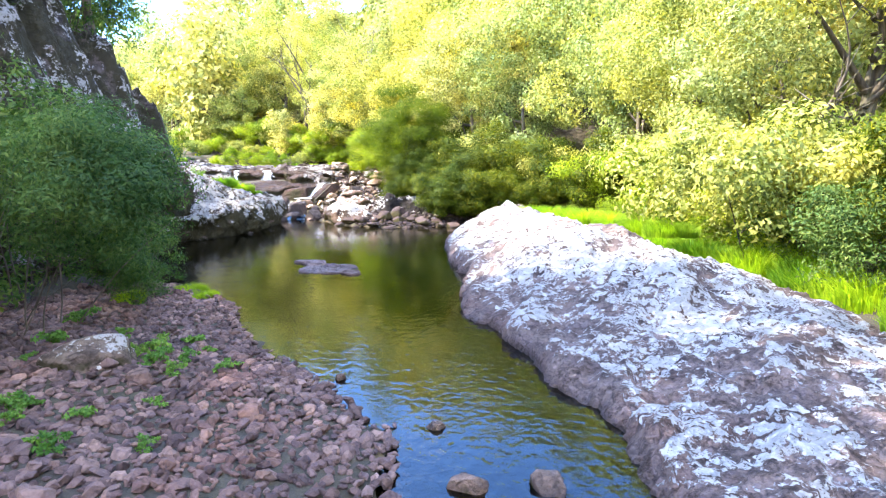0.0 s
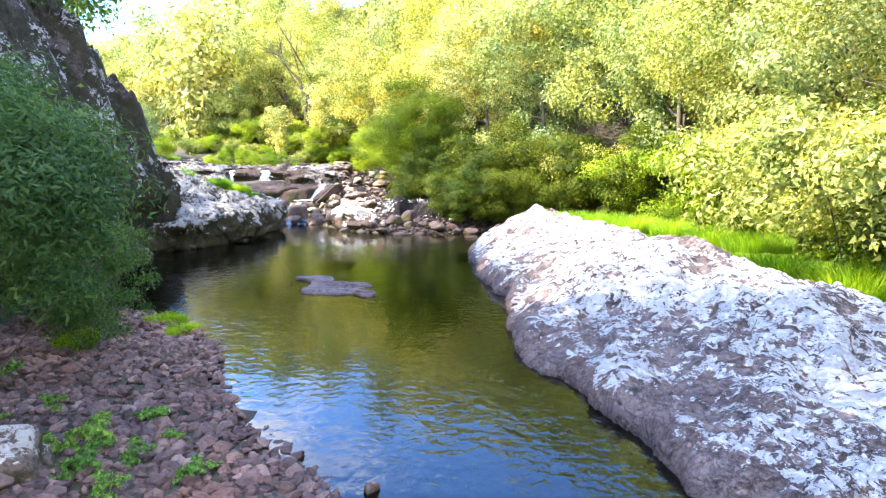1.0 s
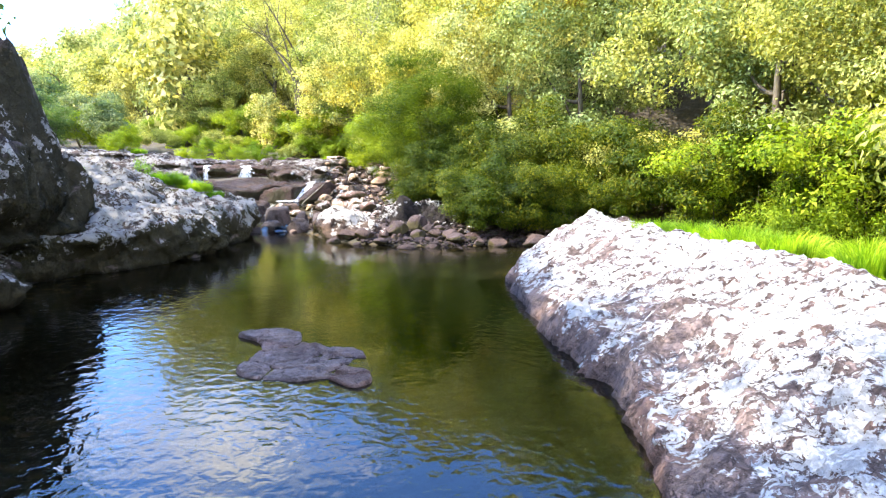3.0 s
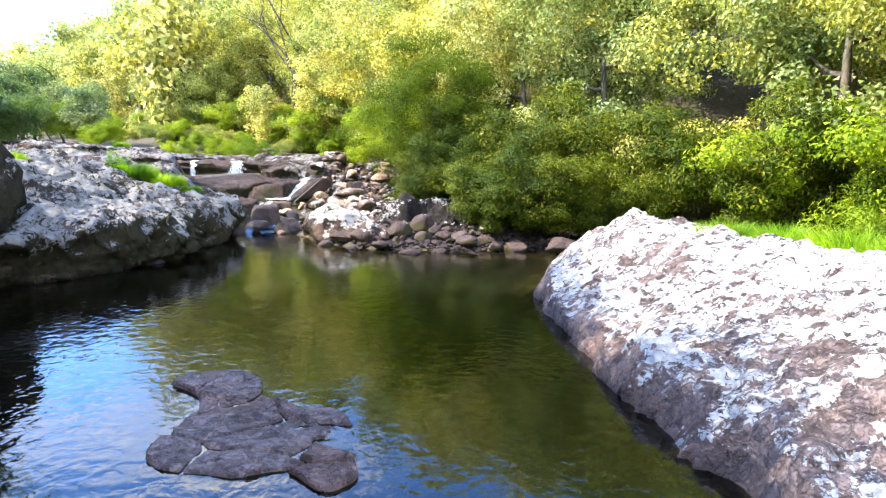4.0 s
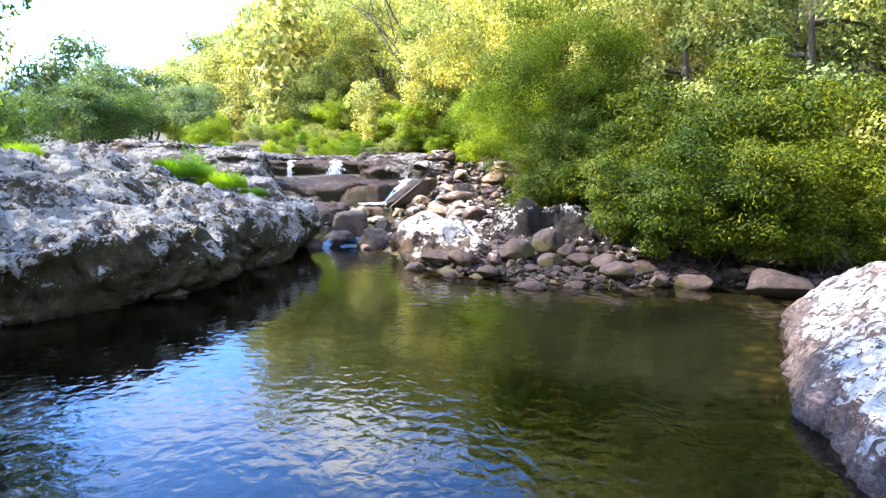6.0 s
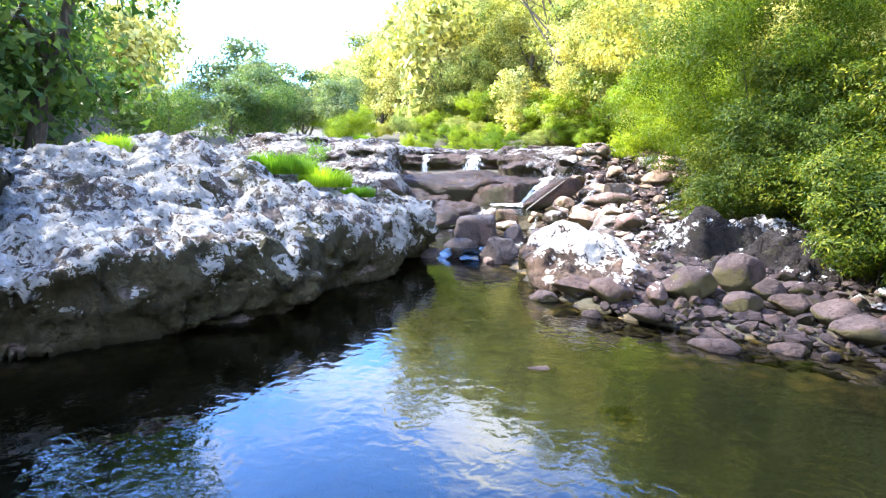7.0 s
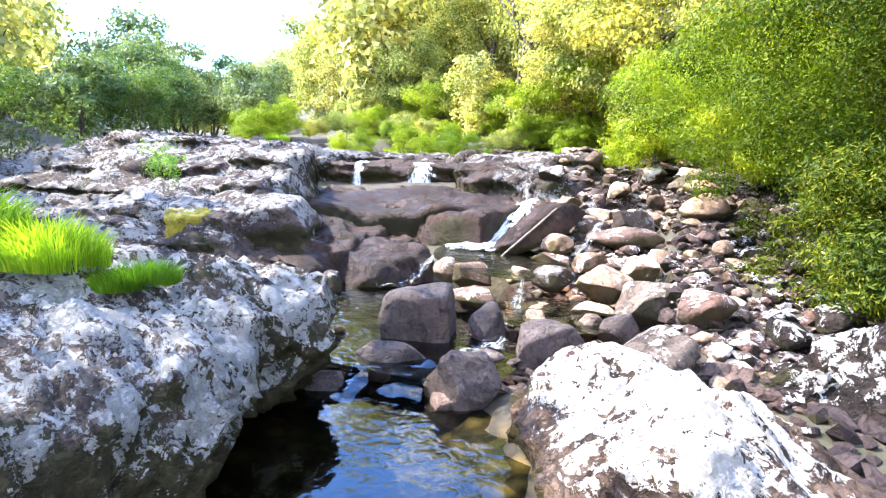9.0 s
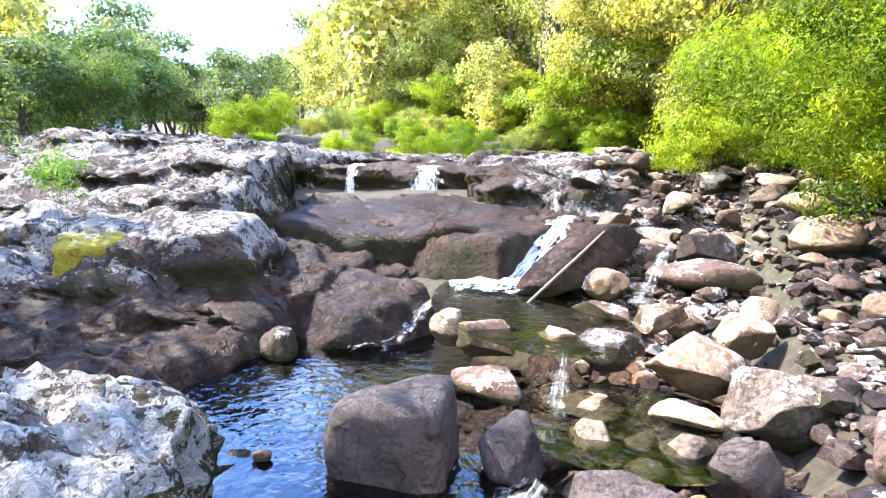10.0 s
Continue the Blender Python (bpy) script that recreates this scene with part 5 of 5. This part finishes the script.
# ---- white water ----
def fall(line, widths, label, water=FOAM, crest=0.05):
    """A sheet of white water down a line of points."""
    p = np.asarray(line, float)
    u = np.linspace(0, len(p) - 1, 6 * len(p))
    q = np.stack([np.interp(u, np.arange(len(p)), p[:, k]) for k in range(3)], 1)
    w = np.interp(u, np.arange(len(p)), widths)
    d = np.gradient(q, axis=0)
    side = np.stack([d[:, 1], -d[:, 0], np.zeros(len(q))], 1)
    side /= np.linalg.norm(side, axis=1, keepdims=True) + 1e-9
    across = np.linspace(-0.5, 0.5, 9)
    w = w * (1.35 + 0.5 * vnoise(u * 1.3, u * 0 + len(line), 95))
    v = q[:, None] + side[:, None] * (across[None, :, None] * w[:, None, None])
    v[..., 2] += crest * (1 - (2 * across) ** 2)[None] + 0.03 * fbm(v[..., 0] * 9, v[..., 1] * 9, 3, 91)
    n, m = v.shape[:2]
    k = np.arange(n * m).reshape(n, m)
    quads = np.stack([k[:-1, :-1], k[:-1, 1:], k[1:, 1:], k[1:, :-1]], -1).reshape(-1, 4)
    me = mesh_of("waterfall", v.reshape(-1, 3), quads, water)
    run = np.concatenate([[0], np.cumsum(np.linalg.norm(np.diff(q, axis=0), axis=1))])
    uv = np.stack([np.tile(across + 0.5, n), np.repeat(run, m)], 1)
    layer = me.uv_layers.new(name="flow")
    layer.data.foreach_set("uv", uv[quads.ravel()].astype(np.float32).ravel())
    ob = new("waterfall", me)
    return tagged(ob, label, "waterfall", "falls of the stream")


fall([(-6.0, 26.7, 1.2), (-6.05, 26.3, 1.16), (-6.15, 25.9, 0.95), (-6.25, 25.5, 0.66), (-6.35, 25.3, 0.57)], (0.3, 0.36, 0.42, 0.6, 0.9), "white water sliding down a rock chute")
fall([(-6.2, 25.45, 0.58), (-6.5, 25.1, 0.58), (-6.9, 24.85, 0.575)], (0.6, 0.8, 0.5), "white foam spreading at the foot of the chute")
fall([(-11.3, 29.95, 1.80), (-11.24, 29.5, 1.78), (-11.2, 29.3, 1.5), (-11.18, 29.24, 1.14)], (0.2, 0.2, 0.18, 0.28), "thin white waterfall over a dark ledge", crest=0.0)
fall([(-9.85, 30.6, 1.80), (-9.76, 30.1, 1.78), (-9.7, 29.88, 1.5), (-9.68, 29.8, 1.12)], (0.4, 0.4, 0.5, 0.7), "broad white waterfall over a dark ledge", crest=0.0)
fall([(-4.72, 26.3, 1.05), (-4.78, 25.8, 0.92), (-4.85, 25.3, 0.68), (-4.95, 24.9, 0.58)], (0.1, 0.14, 0.15, 0.2), "small white rill between boulders", THIN_FOAM, 0.03)
fall([(-5.3, 23.45, 0.5), (-5.27, 23.2, 0.34), (-5.22, 22.8, 0.23), (-5.18, 22.4, 0.15)], (0.12, 0.14, 0.12, 0.2), "small white rill between boulders", THIN_FOAM, 0.03)
fall([(-5.15, 22.2, 0.16), (-5.25, 21.9, 0.155), (-5.4, 21.6, 0.15)], (0.2, 0.3, 0.2), "patch of foam below a rill", THIN_FOAM, 0.012)
fall([(-6.9, 24.6, 0.5), (-7.05, 24.3, 0.3), (-7.2, 24.0, 0.16), (-7.4, 23.6, 0.15)], (0.25, 0.3, 0.4, 0.3), "white water running into the plunge pool", THIN_FOAM, 0.03)
fall([(-5.6, 21.35, 0.15), (-5.6, 21.1, 0.06), (-5.62, 20.85, 0.01)], (0.3, 0.26, 0.4), "clear water spilling over the stone dam", RAPID, 0.012)
fall([(-6.05, 21.05, 0.14), (-6.02, 20.85, 0.05), (-6.0, 20.6, 0.01)], (0.12, 0.14, 0.2), "clear water spilling over the stone dam", RAPID, 0.012)

# ---- plants on the rocks and the cobble bank ----
sapling = plant("sapling", 61, 1.3, 0.34, 20, 14, 0.09, 0.16, HERB, "thin sapling growing from a crack in the rock", "sapling", "", 0.3, 0.12, stems=2)
stand(sapling, -10.4, 22.85, 0, 1.0)
herb = plant("herb", 62, 0.17, 0.16, 18, 12, 0.042, 0.36, HERB, "low leafy green weeds among the cobbles", "weeds", "weeds on the bank", 0.1, 0.2, stems=3)
stand(herb, -2.75, 4.6, 0, 1.0)
for k, (x, y, s) in enumerate([(-2.95, 5.0, 1.2), (-2.5, 4.4, 0.8), (-2.3, 3.7, 0.6), (-3.2, 3.4, 0.9), (-3.9, 4.9, 1.2), (-4.2, 5.8, 1.3), (-3.0, 2.9, 0.7), (-2.0, 3.0, 0.6), (-3.5, 2.5, 1.0)]):
    more(herb, x, y, 60 * k, s)
for k in range(26):
    more(herb, rng.uniform(-3.9, -2.0), rng.uniform(2.6, 5.6), 40 * k, rng.uniform(0.4, 0.9))
for k, (x, y, s) in enumerate([(-4.1, 8.3, 0.45), (-3.7, 7.9, 0.35), (-4.3, 6.9, 0.5)]):
    more(tall, x, y, 50 * k, s)
for k, (x, y, s) in enumerate([(-4.9, 8.4, 0.45), (-4.5, 7.4, 0.42), (-5.4, 9.0, 0.5), (-4.1, 6.8, 0.36), (-4.9, 7.8, 0.5)]):
    more(shade, x, y, 50 * k, s)



def bare_tree(name, foot, head, thick, branches, seed, label, category, wood=GREYWOOD):
    """A leafless stem with forked branches."""
    rng = np.random.default_rng(seed)
    foot, head = np.array(foot, float), np.array(head, float)
    length = np.linalg.norm(head - foot)
    u = np.linspace(0, 1, 10)[:, None]
    line = foot + (head - foot) * u + np.sin(u * 6 + seed) * np.array([0.03, 0.03, 0.02]) * length
    root = tagged(new(name), label, category)
    part("trunk", mesh_of("trunk", *tube(line, thick * (1 - 0.7 * u[:, 0]), 8), wood), root)
    for k in range(branches):
        a = line[rng.integers(3, 9)]
        way = (head - foot) / length + rng.normal(size=3) * 0.38 + np.array([0, 0, 0.3])
        b = a + way * length * rng.uniform(0.2, 0.5)
        w = np.linspace(0, 1, 7)[:, None]
        bent = a + (b - a) * w + np.sin(w * 4 + k) * rng.normal(size=3) * 0.05 * length
        pieces = [tube(bent, 0.4 * thick * (1 - 0.8 * w[:, 0]), 5)]
        for _ in range(3):
            c = bent[rng.integers(2, 6)]
            d = c + (way + rng.normal(size=3) * 0.7) * length * rng.uniform(0.08, 0.2)
            pieces.append(tube(c + (d - c) * w, 0.16 * thick * (1 - 0.6 * w[:, 0]), 4))
        part("branch", mesh_of("branch", *joined(pieces), wood), root)


bare_tree("dead_tree", (6.2, 11.1, 0.7), (7.9, 11.0, 3.6), 0.08, 6, 3, "leaning bare brown trunk among the bushes", "tree", BARK)
bare_tree("dead_shrub", (-2.6, 29.6, 1.6), (-2.9, 29.7, 4.6), 0.016, 14, 5, "leafless grey twigs standing out of a bush", "shrub")
bare_tree("dead_shrub", (-1.9, 28.6, 1.6), (-1.8, 28.7, 4.2), 0.014, 12, 6, "leafless grey twigs standing out of a bush", "shrub")

bare_tree("forest_trunk", (-8.4, 36.3, 2.2), (-8.9, 36.2, 8.6), 0.16, 9, 8, "leaning mossy forest trunk hung with creepers", "tree", BARK)
bare_tree("forest_trunk", (-4.2, 34.4, 3.0), (-5.0, 34.2, 9.4), 0.13, 8, 9, "pale forest trunk with forked limbs", "tree", GREYWOOD)
bare_tree("forest_trunk", (-15.6, 41.5, 2.6), (-17.4, 41.2, 6.4), 0.13, 8, 11, "dark trunk leaning out over the stream", "tree", BARK)

# the open valley upstream
for k, (x, y, s) in enumerate([(-26, 40, 0.4), (-31, 43, 0.45), (-30, 48, 0.45), (-37, 50, 0.5), (-36, 55, 0.5), (-44, 54, 0.6), (-48, 60, 0.6), (-56, 64, 0.8), (-64, 74, 0.9), (-11, 36.8, 0.4), (-8.5, 35.6, 0.35)]):
    more(back[k % 2], x, y, 77 * k, 0.8 * s)
more(back[0], -19.0, 45.0, 0, 1.2)
more(back[1], -17.0, 42.5, 90, 1.1)
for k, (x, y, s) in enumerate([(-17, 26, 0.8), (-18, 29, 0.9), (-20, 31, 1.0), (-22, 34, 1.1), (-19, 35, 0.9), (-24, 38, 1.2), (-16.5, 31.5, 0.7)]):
    more(hazed_tree, x, y, 77 * k, 0.36 * s)
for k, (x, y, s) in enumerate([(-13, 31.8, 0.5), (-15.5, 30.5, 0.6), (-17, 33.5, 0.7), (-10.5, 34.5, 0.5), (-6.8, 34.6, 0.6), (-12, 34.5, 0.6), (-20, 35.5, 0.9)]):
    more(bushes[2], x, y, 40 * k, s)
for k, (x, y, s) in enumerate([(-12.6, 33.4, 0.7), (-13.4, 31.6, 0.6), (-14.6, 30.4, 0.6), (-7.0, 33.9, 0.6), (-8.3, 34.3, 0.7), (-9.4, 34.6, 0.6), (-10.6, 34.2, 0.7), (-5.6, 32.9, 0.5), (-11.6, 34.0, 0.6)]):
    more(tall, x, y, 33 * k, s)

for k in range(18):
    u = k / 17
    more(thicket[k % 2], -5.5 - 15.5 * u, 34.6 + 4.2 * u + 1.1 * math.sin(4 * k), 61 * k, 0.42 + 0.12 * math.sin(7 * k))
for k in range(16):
    more(hazed_tree, -17 - 1.5 * k + 2.0 * math.sin(5 * k), 30 + 1.25 * k + 2.0 * math.cos(3 * k), 53 * k, 0.26 + 0.016 * k)


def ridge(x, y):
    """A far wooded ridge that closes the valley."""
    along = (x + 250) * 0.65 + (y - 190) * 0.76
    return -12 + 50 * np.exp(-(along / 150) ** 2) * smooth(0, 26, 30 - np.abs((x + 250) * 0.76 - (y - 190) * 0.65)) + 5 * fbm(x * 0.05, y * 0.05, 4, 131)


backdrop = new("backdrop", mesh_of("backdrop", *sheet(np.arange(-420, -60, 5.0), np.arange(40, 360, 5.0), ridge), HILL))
tagged(backdrop, "distant wooded ridge with blue haze in its colour", "hill", kind="structure")

# ---- cobbles: the nearest are stones of their own, the rest one loose layer ----
bank = tagged(new("cobble_bank"), "purple-grey river cobbles piled along the pool", "cobbles", kind="structure")
shapes = [stone_shape(1, 300 + k, 9, 0.03) for k in range(10)]
cobbles = [mesh_of("cobble", *shape, COBBLE, flat=True) for shape in shapes]


def cobble_places(x0, x1, y0, y1, step, keep):
    gx, gy = np.meshgrid(np.arange(x0, x1, step), np.arange(y0, y1, step))
    gx, gy = gx + rng.uniform(-0.4, 0.4, gx.shape) * step, gy + rng.uniform(-0.4, 0.4, gy.shape) * step
    gx, gy = gx.ravel(), gy.ravel()
    ok = keep(gx, gy)
    gx, gy = gx[ok], gy[ok]
    return np.stack([gx, gy, ground_height(gx, gy)], 1)


def stone_pose(x, y, z, size):
    turn = Matrix.Rotation(rng.uniform(0, 6.28), 4, "Z") @ Euler((rng.normal() * 0.35, rng.normal() * 0.35, 0)).to_matrix().to_4x4()
    flat = rng.uniform(0.4, 0.75)
    return Matrix.Translation((x, y, z + 0.2 * size * flat)) @ turn @ Matrix.Diagonal((0.5 * size * rng.uniform(0.9, 1.3), 0.5 * size * rng.uniform(0.65, 1.0), 0.5 * size * flat, 1))


def loose_layer(name, places, low, high, mat, label, parent=None):
    pieces = []
    for x, y, z in places:
        m = np.array(stone_pose(x, y, z, low + (high - low) * rng.uniform() ** 2))
        v, f = shapes[rng.integers(10)]
        pieces.append((v @ m[:3, :3].T + m[:3, 3], f))
    ob = new(name, mesh_of(name, *joined(pieces), mat, flat=True))
    ob.parent = parent
    return tagged(ob, label, "" if parent else "stones", kind="stuff")


near = cobble_places(-3.4, 0.4, 1.2, 4.2, 0.11, on_bank)
near = near[np.argsort(near[:, 1] + 0.3 * near[:, 0])]
for x, y, z in near[:300]:
    ob = new("cobble", cobbles[rng.integers(10)])
    ob.parent = bank
    ob.matrix_world = stone_pose(x, y, z + 0.02, 0.08 + 0.15 * rng.uniform() ** 2)
rest = np.concatenate([near[300:], cobble_places(-4.9, -3.4, 1.0, 4.2, 0.11, on_bank), cobble_places(-5.4, 0.4, 4.2, 9.2, 0.088, on_bank)])
loose_layer("cobble_layer", rest, 0.065, 0.17, COBBLE, "small purple-grey river cobbles", bank)
loose_layer("cobble_underlayer", cobble_places(-5.2, 0.4, 0.6, 9.2, 0.095, on_bank), 0.06, 0.12, COBBLE, "small purple-grey pebbles between the cobbles", bank)
loose_layer("stream_gravel", np.concatenate([cobble_places(-3.4, 2.4, 18.1, 21.6, 0.13, lambda x, y: inside_distance(x, y, POOL)[0] < 0.5),
                                             cobble_places(-3.6, 0.5, 21.6, 27.0, 0.16, lambda x, y: x < 0.3 - 0.1 * (y - 21))]), 0.09, 0.26, BAR_STONE, "grey-brown stones between the boulders of the bar")
gx, gy = np.meshgrid(np.arange(-5.5, -2.2, 0.14), np.arange(21.3, 31, 0.14))
gx, gy = (gx + rng.uniform(-0.06, 0.06, gx.shape)).ravel(), (gy + rng.uniform(-0.06, 0.06, gx.shape)).ravel()
loose_layer("rapids_gravel", np.stack([gx, gy, np.maximum(cascade_height(gx, gy), sunk_ground(gx, gy))], 1), 0.09, 0.28, BOULDER, "grey-brown stones between the boulders of the rapids")
